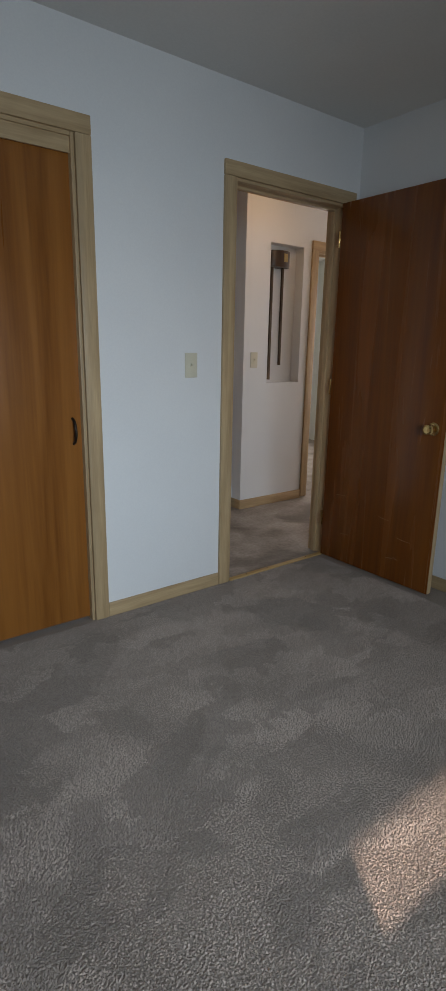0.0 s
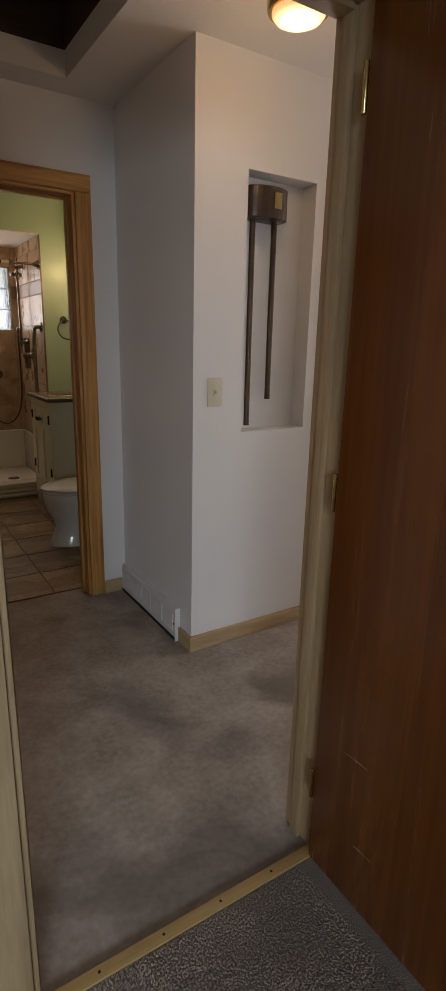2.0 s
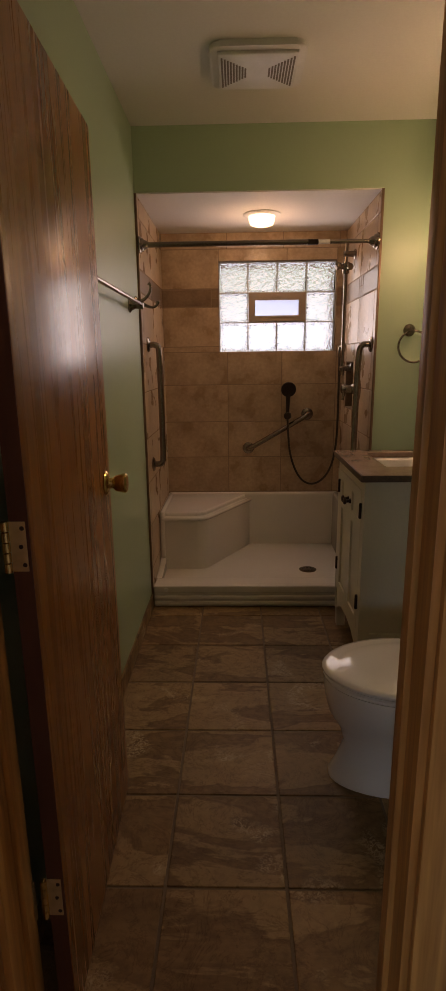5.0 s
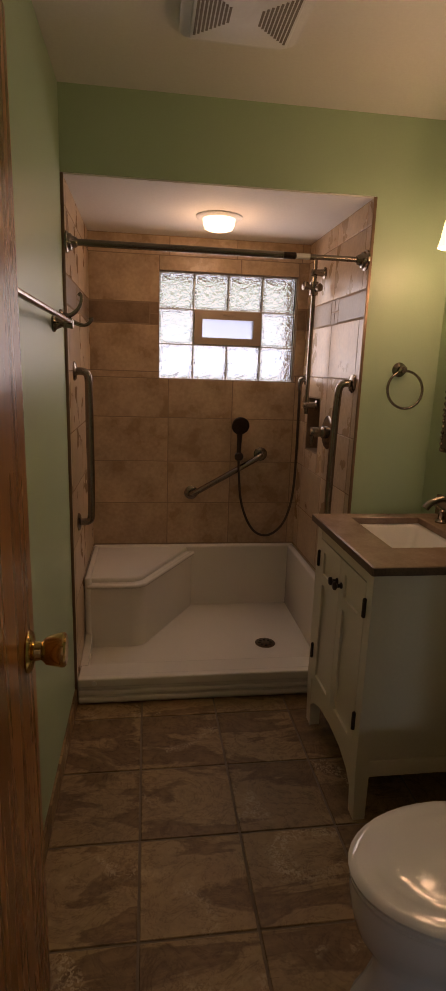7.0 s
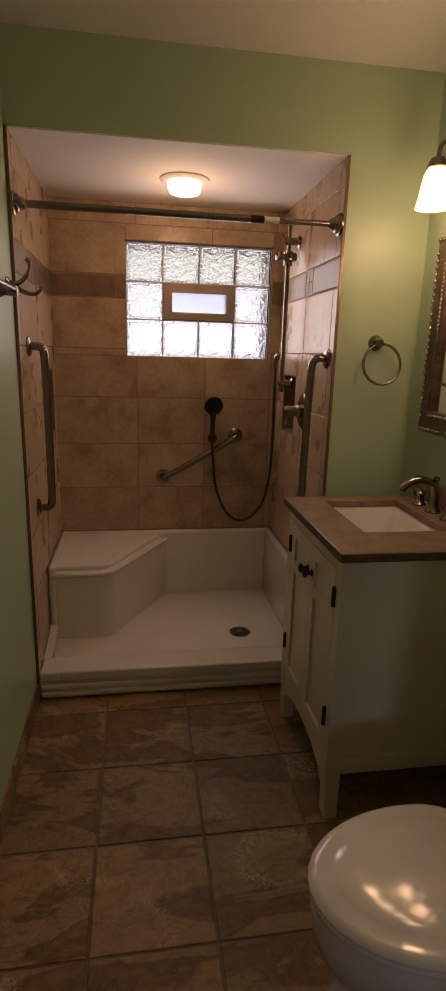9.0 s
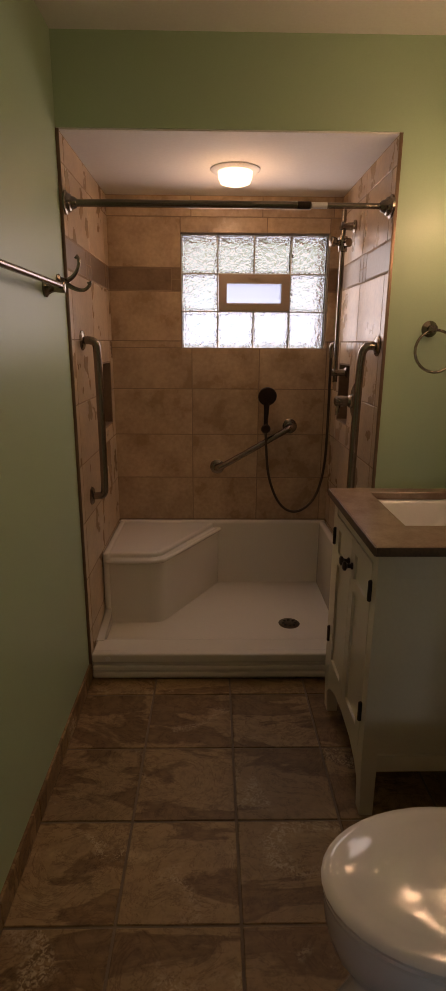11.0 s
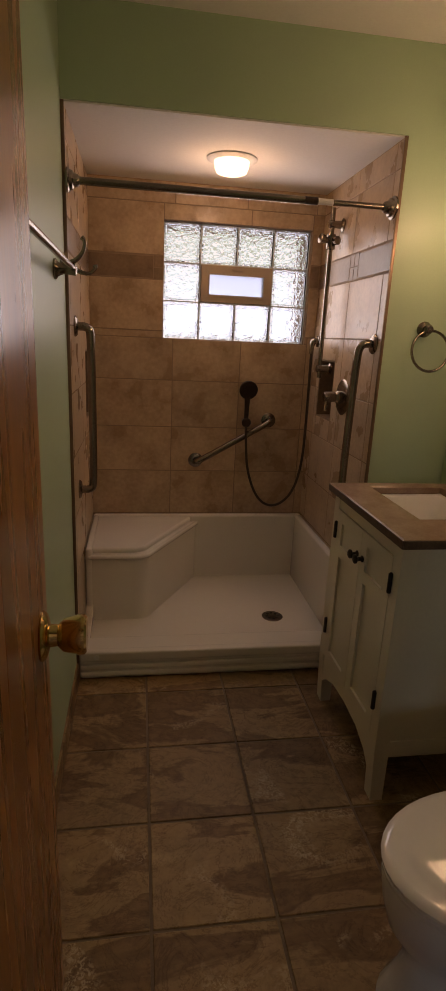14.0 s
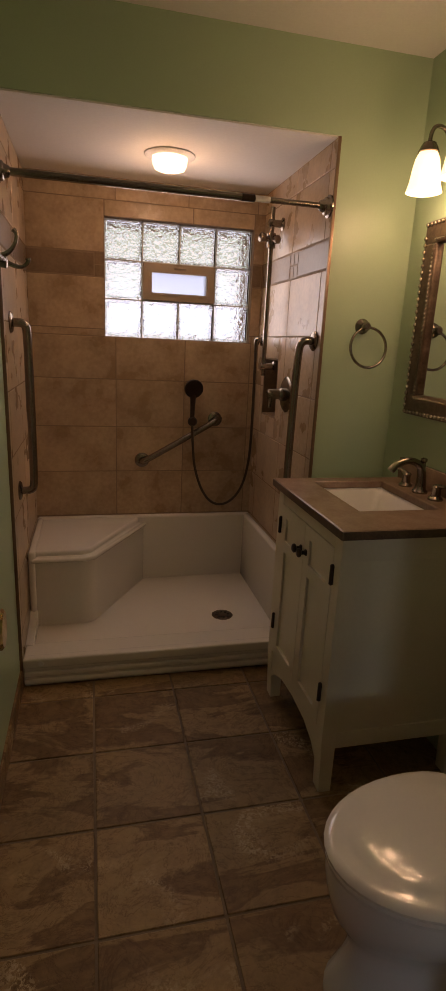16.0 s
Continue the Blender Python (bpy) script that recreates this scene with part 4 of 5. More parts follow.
part("lens", turned((2.684, 7.05, sz - 0.008), (0, 0, -1), [(0, 0.076), (0.03, 0.072), (0.045, 0.064), (0.052, 0.045), (0.053, 0.005)], sides=36), GLOW_SHOWER, shower_light, "glowing frosted lens")

# glass block window
gw = thing("window_2", (WIN[0] + WIN[1]) / 2, SHOWER_BACK + 0.05, WIN[2], "glass block window with a small vent pane", "window")
gw["kind"] = "structure"
cw, ch = (WIN[1] - WIN[0]) / 4, (WIN[3] - WIN[2]) / 3
MORTAR = surface("white_mortar", (0.62, 0.64, 0.62), (0.70, 0.72, 0.70), 0.7)
GY = SHOWER_BACK + 0.02
gb = bmesh.new()
bmesh.ops.create_cube(gb, size=1)
bmesh.ops.scale(gb, vec=(cw - 0.006, 0.07, ch - 0.006), verts=gb.verts)
bmesh.ops.bevel(gb, geom=gb.edges[:], offset=0.012, segments=3, affect="EDGES")
block_mesh = mesh_of(gb, "glass_block", BLOCK, True)
for i in range(4):
    for k in range(3):
        if k == 1 and i in (1, 2):
            continue
        b = new("glass_block", block_mesh)
        b.parent = gw
        b.location = Vector((WIN[0] + (i + 0.5) * cw, GY + 0.045, WIN[2] + (k + 0.5) * ch)) - gw.location
        b.visible_shadow = False
bars = bmesh.new()
for i in range(5):
    x = WIN[0] + i * cw
    for k in range(3):
        if not (k == 1 and i == 2):
            box(x - 0.003, x + 0.003, GY + 0.014, GY + 0.076, WIN[2] + k * ch, WIN[2] + (k + 1) * ch, bm=bars)
for k in range(4):
    z = WIN[2] + k * ch
    box(WIN[0], WIN[1], GY + 0.0145, GY + 0.0755, z - 0.003, z + 0.003, bm=bars)
part("mortar", bars, MORTAR, gw, "pale mortar joints", smooth=False)
a0, a1, c0, c1 = WIN[0] + cw + 0.005, WIN[0] + 3 * cw - 0.005, WIN[2] + ch + 0.005, WIN[2] + 2 * ch - 0.005
vent_frame = part("vent_frame", block((a0, a1), (GY - 0.004, GY + 0.07), (c0, c1), [(a0 + 0.04, a1 - 0.04, 0, 99, c0 + 0.034, c1 - 0.042)]), VINYL, gw, "tan vinyl vent frame", smooth=False)
part("inner_frame", block((a0 + 0.03, a1 - 0.03), (GY - 0.010, GY - 0.004), (c0 + 0.025, c1 - 0.03), [(a0 + 0.043, a1 - 0.043, 0, 99, c0 + 0.037, c1 - 0.045)]), VINYL, vent_frame, smooth=False)
part("latch", box((a0 + a1) / 2 - 0.03, (a0 + a1) / 2 + 0.03, GY - 0.018, GY - 0.004, c1 - 0.022, c1 - 0.012, 0.002), VINYL, vent_frame)
pane = part("vent_pane", box(a0 + 0.04, a1 - 0.04, GY + 0.03, GY + 0.034, c0 + 0.034, c1 - 0.042), PANE, vent_frame, "frosted bluish pane")
pane.visible_shadow = False


# ---- bathroom fittings ----
fan = thing("exhaust_fan", 2.62, 6.05, BATH_CEILING, "white ceiling exhaust fan with a louvred grille", "exhaust fan")
F0, F1, G0, G1 = 2.445, 2.80, 5.88, 6.21
part("housing", slab([(x, y) for x, y, _z in rounded(F0, F1, G0, G1, 0.045, 0.0)], BATH_CEILING - 0.022, BATH_CEILING, 0.008), METAL_WHITE, fan)
part("face", slab([(F0 + 0.03, G0 + 0.03), (F1 - 0.03, G0 + 0.03), (F1 - 0.03, G1 - 0.03), (F0 + 0.03, G1 - 0.03)], BATH_CEILING - 0.034, BATH_CEILING - 0.018, 0.006), METAL_WHITE, fan)
# The face is closed; dark strips on it paint the shade inside the slots.
GRILLE_SHADE = surface("grille_slot_shade", (0.17, 0.145, 0.12), (0.23, 0.20, 0.17), 0.8)
fx, fy = (F0 + F1) / 2, (G0 + G1) / 2
for side in (-1, 1):
    for n in range(9):
        x = fx + side * (0.045 + n * 0.011)
        half = 0.035 + n * 0.0095
        part("louvre", box(x - 0.0035, x + 0.0035, fy - half, fy + half, BATH_CEILING - 0.0352, BATH_CEILING - 0.033), GRILLE_SHADE, fan, "dark strip painting the shade in a louvre slot", smooth=False)

bar = thing("towel_bar", BATH_WEST, 5.98, 1.66, "brushed nickel towel bar on the green wall", "towel bar")
for y in (5.44, 6.33):
    part("post", turned((BATH_WEST, y, 1.655), (1, 0, 0), [(0, 0.030), (0.006, 0.031), (0.012, 0.022), (0.03, 0.014), (0.05, 0.016), (0.066, 0.018), (0.07, 0.01)], sides=24), NICKEL, bar)
part("rail", tube([(BATH_WEST + 0.058, 5.42, 1.66), (BATH_WEST + 0.058, 6.35, 1.66)], 0.009), NICKEL, bar)
hook = thing("robe_hook", BATH_WEST, 6.52, 1.70, "brushed nickel double robe hook", "robe hook")
part("plate", turned((BATH_WEST, 6.50, 1.69), (1, 0, 0), [(0, 0.026), (0.006, 0.027), (0.012, 0.016), (0.03, 0.012)], sides=24), NICKEL, hook)
part("upper_hook", tube([(BATH_WEST + 0.02, 6.50, 1.69), (BATH_WEST + 0.05, 6.50, 1.70), (BATH_WEST + 0.075, 6.50, 1.73), (BATH_WEST + 0.082, 6.50, 1.765), (BATH_WEST + 0.07, 6.50, 1.775)], [0.009, 0.008, 0.006, 0.006, 0.009], smoothing=2), NICKEL, hook)
part("lower_hook", tube([(BATH_WEST + 0.02, 6.50, 1.69), (BATH_WEST + 0.06, 6.50, 1.665), (BATH_WEST + 0.095, 6.50, 1.66), (BATH_WEST + 0.115, 6.50, 1.68), (BATH_WEST + 0.112, 6.50, 1.69)], [0.009, 0.008, 0.006, 0.006, 0.009], smoothing=2), NICKEL, hook)

ring = thing("towel_ring", 3.43, SHOWER, 1.54, "antique nickel towel ring on the green wall", "towel ring")
part("post", turned((3.425, SHOWER, 1.54), (0, -1, 0), [(0, 0.030), (0.006, 0.031), (0.012, 0.024), (0.02, 0.015), (0.042, 0.014), (0.046, 0.018), (0.054, 0.012)], sides=24), NICKEL, ring)
part("ring", tube([(3.44 + 0.078 * math.sin(a), SHOWER - 0.048 + 0.01 * math.cos(a), 1.458 + 0.078 * math.cos(a)) for a in (2 * math.pi * s / 40 for s in range(41))], 0.0055, sides=10), NICKEL, ring)

# vanity
van = thing("vanity_cabinet", 3.06, 5.84, 0, "cream painted vanity cabinet with two panelled doors", "vanity")
A, B, Y0, Y1, TOP = 3.062, 3.59, 5.84, 6.425, 0.915
part("side_panel", block((A + 0.05, B), (Y0 + 0.012, Y0 + 0.03), (0.165, TOP)), CREAM, van, smooth=False)
part("side_panel", block((A + 0.05, B), (Y1 - 0.03, Y1 - 0.012), (0.165, TOP)), CREAM, van, smooth=False)
part("back_panel", block((B - 0.02, B - 0.004), (Y0 + 0.03, Y1 - 0.03), (0.165, TOP)), CREAM, van, smooth=False)
part("floor_panel", block((A + 0.03, B - 0.02), (Y0 + 0.03, Y1 - 0.03), (0.165, 0.185)), CREAM, van, smooth=False)
part("side_rail", box(A + 0.05, B, Y0 + 0.005, Y0 + 0.03, 0.165, 0.225, 0.003), CREAM, van)
part("side_rail", box(A + 0.05, B, Y0 + 0.005, Y0 + 0.03, 0.83, TOP - 0.001, 0.003), CREAM, van)
for y in (Y0, Y1 - 0.05):
    for x in (A, B - 0.05):
        part("leg", lofted([[(x + (0.008 if z == 0 else 0), y, z), (x + 0.05, y, z), (x + 0.05, y + 0.05, z), (x + (0.008 if z == 0 else 0), y + 0.05, z)] for z in (0.0, 0.2, TOP - 0.001)]), CREAM, van, smooth=False)
part("top_rail", box(A + 0.002, A + 0.022, Y0 + 0.05, Y1 - 0.05, 0.862, TOP - 0.001, 0.002), CREAM, van)
apron_low = [(Y0 + 0.05, 0.10), (Y0 + 0.09, 0.135), (Y0 + 0.17, 0.165), ((Y0 + Y1) / 2, 0.175), (Y1 - 0.17, 0.165), (Y1 - 0.09, 0.135), (Y1 - 0.05, 0.10)]
ring_yz = apron_low + [(Y1 - 0.05, 0.225), (Y0 + 0.05, 0.225)]
part("apron", lofted([[(x, y, z) for y, z in ring_yz] for x in (A + 0.004, A + 0.022)]), CREAM, van, "arched lower apron", smooth=False)
mid = (Y0 + Y1) / 2
for lo, hi, inner in ((Y0 + 0.052, mid - 0.0015, 1), (mid + 0.0015, Y1 - 0.052, -1)):
    d = part("door", block((A - 0.001, A + 0.018), (lo, hi), (0.228, 0.859), [(0, A + 0.008, lo + 0.045, hi - 0.045, 0.27, 0.68), (0, A + 0.008, lo + 0.045, hi - 0.045, 0.725, 0.815)]), CREAM, van, "panelled cream door", smooth=False)
    ky = hi - 0.022 if inner == 1 else lo + 0.022
    part("knob", turned((A - 0.001, ky, 0.762), (-1, 0, 0), [(0, 0.012), (0.003, 0.012), (0.008, 0.007), (0.018, 0.008), (0.024, 0.016), (0.03, 0.016), (0.034, 0.01)], sides=20), BRONZE, d, "dark bronze knob")
    hy2 = lo - 0.006 if inner == 1 else hi + 0.006
    for z in (0.36, 0.775):
        part("hinge", turned((A - 0.004, hy2, z - 0.035), (0, 0, 1), [(0, 0.003), (0.004, 0.0075), (0.066, 0.0075), (0.07, 0.003)], sides=10), BRONZE, d, "dark exposed hinge")
top = thing("stone_countertop", 3.04, 6.12, 0.916, "brown stone vanity top with undermount basin", "countertop")
BAS = (3.185, 3.475, 5.99, 6.385)
part("slab", block((3.038, 3.598), (5.80, 6.445), (0.916, 0.946), [(BAS[0], BAS[1], BAS[2], BAS[3], 0, 9)]), STONE, top, smooth=False).modifiers.new("worn_edge", "BEVEL").width = 0.004
# Rough chiselled edge; its colour also holds the shade of facing away from light.
SHADED_STONE_EDGE = surface("shaded_rough_stone_edge", (0.055, 0.030, 0.018), (0.13, 0.08, 0.05), 0.5, size=30, fine=150, bump=0.4)
part("front_edge", box(3.0365, 3.0395, 5.801, 6.444, 0.918, 0.944, 0.001), SHADED_STONE_EDGE, top, "rough stone edge with its shade put into the dark colour")
part("side_edge", box(3.040, 3.597, 5.7985, 5.8015, 0.918, 0.944, 0.001), SHADED_STONE_EDGE, top, "rough stone edge with its shade put into the dark colour")
part("backsplash", box(3.578, 3.598, 5.80, 6.445, 0.9465, 1.03, 0.003), STONE, top)

bas = thing("wash_basin", 3.33, 6.19, 0.80, "white rectangular undermount wash basin", "basin")
shell = bmesh.new()
rings = [[shell.verts.new(p) for p in rounded(BAS[0] - 0.012 + i, BAS[1] + 0.012 - i, BAS[2] - 0.012 + i, BAS[3] + 0.012 - i, 0.03 + i * 0.3, z)] for i, z in ((0, 0.914), (0.012, 0.90), (0.025, 0.83), (0.05, 0.79), (0.09, 0.778))]
for one, two in zip(rings, rings[1:]):
    for s in range(len(one)):
        shell.faces.new((one[s], one[(s + 1) % len(one)], two[(s + 1) % len(one)], two[s]))
shell.faces.new(rings[-1])
bowl = part("bowl", shell, CERAMIC, bas)
thick = bowl.modifiers.new("thickness", "SOLIDIFY")
thick.thickness, thick.offset = 0.008, -1
part("drain", turned((3.33, 6.19, 0.779), (0, 0, 1), [(0, 0.022), (0.004, 0.02), (0.005, 0.003)], sides=20), NICKEL, bas)

tap = thing("basin_faucet", 3.53, 6.20, 0.946, "brushed nickel widespread basin faucet", "faucet")
part("spout", tube([(3.53, 6.20, 0.948), (3.53, 6.20, 1.02), (3.515, 6.20, 1.055), (3.47, 6.20, 1.07), (3.42, 6.20, 1.055), (3.40, 6.20, 1.03)], [0.020, 0.016, 0.014, 0.013, 0.013, 0.014], smoothing=2, sides=14), NICKEL, tap)
part("spout_base", turned((3.53, 6.20, 0.946), (0, 0, 1), [(0, 0.028), (0.006, 0.028), (0.012, 0.022), (0.03, 0.017)], sides=24), NICKEL, tap)
part("finial", turned((3.53, 6.20, 1.04), (0, 0, 1), [(0, 0.010), (0.02, 0.008), (0.026, 0.013), (0.034, 0.012), (0.038, 0.004)], sides=16), NICKEL, tap)
for y in (6.10, 6.30):
    hb = part("handle_base", turned((3.53, y, 0.946), (0, 0, 1), [(0, 0.026), (0.006, 0.026), (0.014, 0.017), (0.04, 0.015), (0.048, 0.019), (0.054, 0.012)], sides=24), NICKEL, tap)
    s = 1 if y > 6.2 else -1
    part("lever", tube([(3.53, y, 0.995), (3.525, y + s * 0.03, 1.003), (3.52, y + s * 0.06, 1.008)], [0.009, 0.007, 0.006], smoothing=1), NICKEL, hb)

# mirror
mir = thing("framed_mirror", BATH_EAST, 6.12, 1.21, "rectangular mirror in a beaded antique bronze frame", "mirror")
m0, m1, z0, z1 = 5.70, 6.455, 1.21, 1.915
part("glass", block((BATH_EAST - 0.012, BATH_EAST - 0.004), (m0 + 0.075, m1 - 0.075), (z0 + 0.075, z1 - 0.075)), MIRROR, mir, smooth=False)
for lo, hi, c, d in ((m0, m1, z0, z0 + 0.08), (m0, m1, z1 - 0.08, z1)):
    part("rail", box(BATH_EAST - 0.03, BATH_EAST - 0.002, lo, hi, c, d, 0.008, segments=3), FRAME, mir)
for lo, hi in ((m0, m0 + 0.08), (m1 - 0.08, m1)):
    part("stile", box(BATH_EAST - 0.03, BATH_EAST - 0.002, lo, hi, z0 + 0.078, z1 - 0.078, 0.008, segments=3), FRAME, mir)
bead = bmesh.new()
bmesh.ops.create_icosphere(bead, subdivisions=2, radius=0.0085)
bead_mesh = mesh_of(bead, "bead", NICKEL, True)
small = bmesh.new()
bmesh.ops.create_icosphere(small, subdivisions=1, radius=0.0055)
small_mesh = mesh_of(small, "small_bead", NICKEL, True)
for inset, data, pitch, nm in ((0.012, bead_mesh, 0.0235, "bead"), (0.066, small_mesh, 0.015, "small_bead")):
    run_y, run_z = m1 - m0 - 2 * inset, z1 - z0 - 2 * inset
    for n in range(int(run_y / pitch) + 1):
        for z in (z0 + inset, z1 - inset):
            b = new(nm, data)
            b.parent = mir
            b.location = Vector((BATH_EAST - 0.031, m0 + inset + n * pitch, z)) - mir.location
    for n in range(1, int(run_z / pitch)):
        for y in (m0 + inset, m1 - inset):
            b = new(nm, data)
            b.parent = mir
            b.location = Vector((BATH_EAST - 0.031, y, z0 + inset + n * pitch)) - mir.location

# vanity light
vl = thing("vanity_light", BATH_EAST, 6.10, 2.12, "four-arm vanity light with lit frosted bell shades", "wall light")
part("back_plate", box(BATH_EAST - 0.02, BATH_EAST - 0.002, 5.95, 6.25, 2.10, 2.20, 0.008, segments=3), NICKEL, vl)
part("cross_bar", tube([(BATH_EAST - 0.05, 5.745, 2.15), (BATH_EAST - 0.05, 6.345, 2.15)], 0.008), NICKEL, vl)
part("stem", tube([(BATH_EAST - 0.01, 6.1, 2.15), (BATH_EAST - 0.05, 6.1, 2.15)], 0.012), NICKEL, vl)
for y in VANITY_Y:
    arm = part("arm", tube([(BATH_EAST - 0.05, y, 2.15), (3.53, y, 2.185), (3.49, y, 2.19), (3.475, y, 2.16), (3.475, y, 2.11)], 0.007, smoothing=2, sides=10), NICKEL, vl)
    part("cap", turned((3.475, y, 2.14), (0, 0, -1), [(0, 0.010), (0.006, 0.022), (0.02, 0.030), (0.034, 0.036), (0.037, 0.03)], sides=24), NICKEL, arm)
    shade_bm = bmesh.new()
    prof = [(2.105, 0.030), (2.085, 0.040), (2.05, 0.047), (2.015, 0.052), (1.993, 0.057), (1.982, 0.061)]
    rr = [[shade_bm.verts.new((3.475 + r * math.cos(a), y + r * math.sin(a), z)) for a in (2 * math.pi * s / 28 for s in range(28))] for z, r in prof]
    for one, two in zip(rr, rr[1:]):
        for s in range(28):
            shade_bm.faces.new((one[s], one[(s + 1) % 28], two[(s + 1) % 28], two[s]))
    sh = part("shade", shade_bm, GLOW_SHADE, arm, "lit frosted glass bell shade")
    so = sh.modifiers.new("thickness", "SOLIDIFY")
    so.thickness = 0.004
    sh.visible_shadow = False

# toilet
toilet = thing("toilet", 3.25, 5.27, 0, "white ceramic toilet with closed oval lid", "toilet")
TY = 5.265
TX = 0.042  # reach of the bowl from the wall


def egg(cx, length, half, z, front=0.62, n=40):
    """An oval in plan, its blunt end towards the wall."""
    out = []
    for s in range(n):
        a = 2 * math.pi * s / n
        c, q = math.cos(a), math.sin(a)
        lx = -length * front * c if c > 0 else -length * (1 - front) * (abs(c) ** 0.8) * (-1)
        out.append((cx + TX + lx, TY + half * q, z * 0.966))
    return out


part("bowl", lofted([egg(3.08, 0.44, 0.125, 0.0), egg(3.08, 0.44, 0.122, 0.02), egg(3.08, 0.405, 0.108, 0.06), egg(3.08, 0.36, 0.098, 0.14), egg(3.075, 0.38, 0.115, 0.20), egg(3.07, 0.43, 0.15, 0.26),
                     egg(3.07, 0.455, 0.176, 0.32), egg(3.07, 0.465, 0.185, 0.37), egg(3.07, 0.462, 0.184, 0.388)]), CERAMIC, toilet)
part("plinth", box(3.05, 3.42, TY - 0.10, TY + 0.10, 0.0, 0.365, 0.03, segments=4), CERAMIC, toilet)
part("seat", lofted([egg(3.07, 0.455, 0.180, 0.390), egg(3.07, 0.468, 0.189, 0.394), egg(3.07, 0.470, 0.190, 0.404), egg(3.07, 0.462, 0.184, 0.409)]), CERAMIC, toilet)
part("lid", lofted([egg(3.07, 0.458, 0.182, 0.412), egg(3.07, 0.474, 0.192, 0.416), egg(3.07, 0.476, 0.193, 0.424), egg(3.07, 0.466, 0.187, 0.431), egg(3.07, 0.44, 0.172, 0.434), egg(3.07, 0.40, 0.150, 0.4335), egg(3.07, 0.385, 0.142, 0.437), egg(3.07, 0.30, 0.11, 0.440), egg(3.07, 0.1, 0.04, 0.441)]), CERAMIC, toilet)
part("tank", box(3.39, 3.585, TY - 0.22, TY + 0.22, 0.372, 0.74, 0.03, segments=4), CERAMIC, toilet)
part("tank_lid", box(3.38, 3.59, TY - 0.23, TY + 0.23, 0.741, 0.775, 0.012, segments=3), CERAMIC, toilet)

# ---- tiles, last ----
TILES = {}


def piece(name, parent, x0, x1, y0, y1, z0, z1, material, bevel=0.002):
    """A tile of its own; alike tiles share a mesh."""
    size = tuple(round(v, 4) for v in (x1 - x0, y1 - y0, z1 - z0))
    if min(size) <= 0.003:
        return
    key = (size, material.name)
    if key not in TILES:
        TILES[key] = mesh_of(box(-size[0] / 2, size[0] / 2, -size[1] / 2, size[1] / 2, -size[2] / 2, size[2] / 2, bevel, segments=1), name, material)
    ob = new(name, TILES[key])
    ob.parent = parent
    ob.location = ((x0 + x1) / 2, (y0 + y1) / 2, (z0 + z1) / 2)
    return ob


named = {o.name: o for o in scene.objects}
# floor
P = 0.3335
for i in range(-1, 5):
    for j in range(-5, 3):
        x0, y0 = 2.335 + i * P, 6.157 + (j - 1) * P
        a, b = max(x0 + 0.004, BATH_WEST), min(x0 + P - 0.004, BATH_EAST)
        c, d = max(y0 + 0.004, 4.50), min(y0 + P - 0.004, SHOWER + 0.05)
        if b - a > 0.02 and d - c > 0.02:
            piece("tile", named["floor_bath"], a, b, c, d, -0.02, 0.0, SLATE)
# skirting tiles along the west wall
for j in range(-5, 3):
    y0 = 6.157 + (j - 1) * P
    c, d = max(y0 + 0.002, BATH_SOUTH + 0.01), min(y0 + P - 0.002, SHOWER - 0.002)
    if d - c > 0.02:
        piece("skirting_tile", named["wall_bath_west"], BATH_WEST - 0.004, BATH_WEST + 0.010, c, d, 0.001, 0.085, SLATE)
# shower walls
setting("grout_bed", block((SHOWER_WEST, SHOWER_EAST), (SHOWER_BACK - 0.0088, SHOWER_BACK - 0.0005), (0.0, SOFFIT - 0.006), [(WIN[0], WIN[1], 0, 9, WIN[2], WIN[3])]), WALL_GROUT, "tan grout between the shower tiles", "grout")
setting("grout_bed", block((SHOWER_WEST + 0.0005, SHOWER_WEST + 0.0088), (SHOWER + 0.003, SHOWER_BACK - 0.009), (0.002, SOFFIT - 0.006), [(0, 9, 7.20, 7.42, 1.06, 1.385)]), WALL_GROUT, "tan grout between the shower tiles", "grout")
setting("grout_bed", block((SHOWER_EAST - 0.0088, SHOWER_EAST - 0.0005), (SHOWER + 0.003, SHOWER_BACK - 0.009), (0.002, SOFFIT - 0.006), [(0, 9, 7.125, 7.355, 1.09, 1.385)]), WALL_GROUT, "tan grout between the shower tiles", "grout")
setting("niche_lining", block((SHOWER_EAST - 0.008, 3.3495), (7.1255, 7.3545), (1.0905, 1.3845), [(0, 3.344, 7.131, 7.349, 1.096, 1.379)]), BAND, "brown tile lining of the soap niche", "niche")
setting("niche_lining", block((1.9605, SHOWER_WEST + 0.008), (7.2005, 7.4195), (1.0605, 1.3845), [(1.966, 9, 7.206, 7.414, 1.066, 1.379)]), BAND, "brown tile lining of the soap niche", "niche")
ROWS = (0.485, 0.736, 0.985, 1.238, 1.492, 1.745, 1.862, 2.105, SOFFIT - 0.006)
COLS = (SHOWER_WEST, 2.475, 2.843, 3.21, SHOWER_EAST)
J = 0.0018


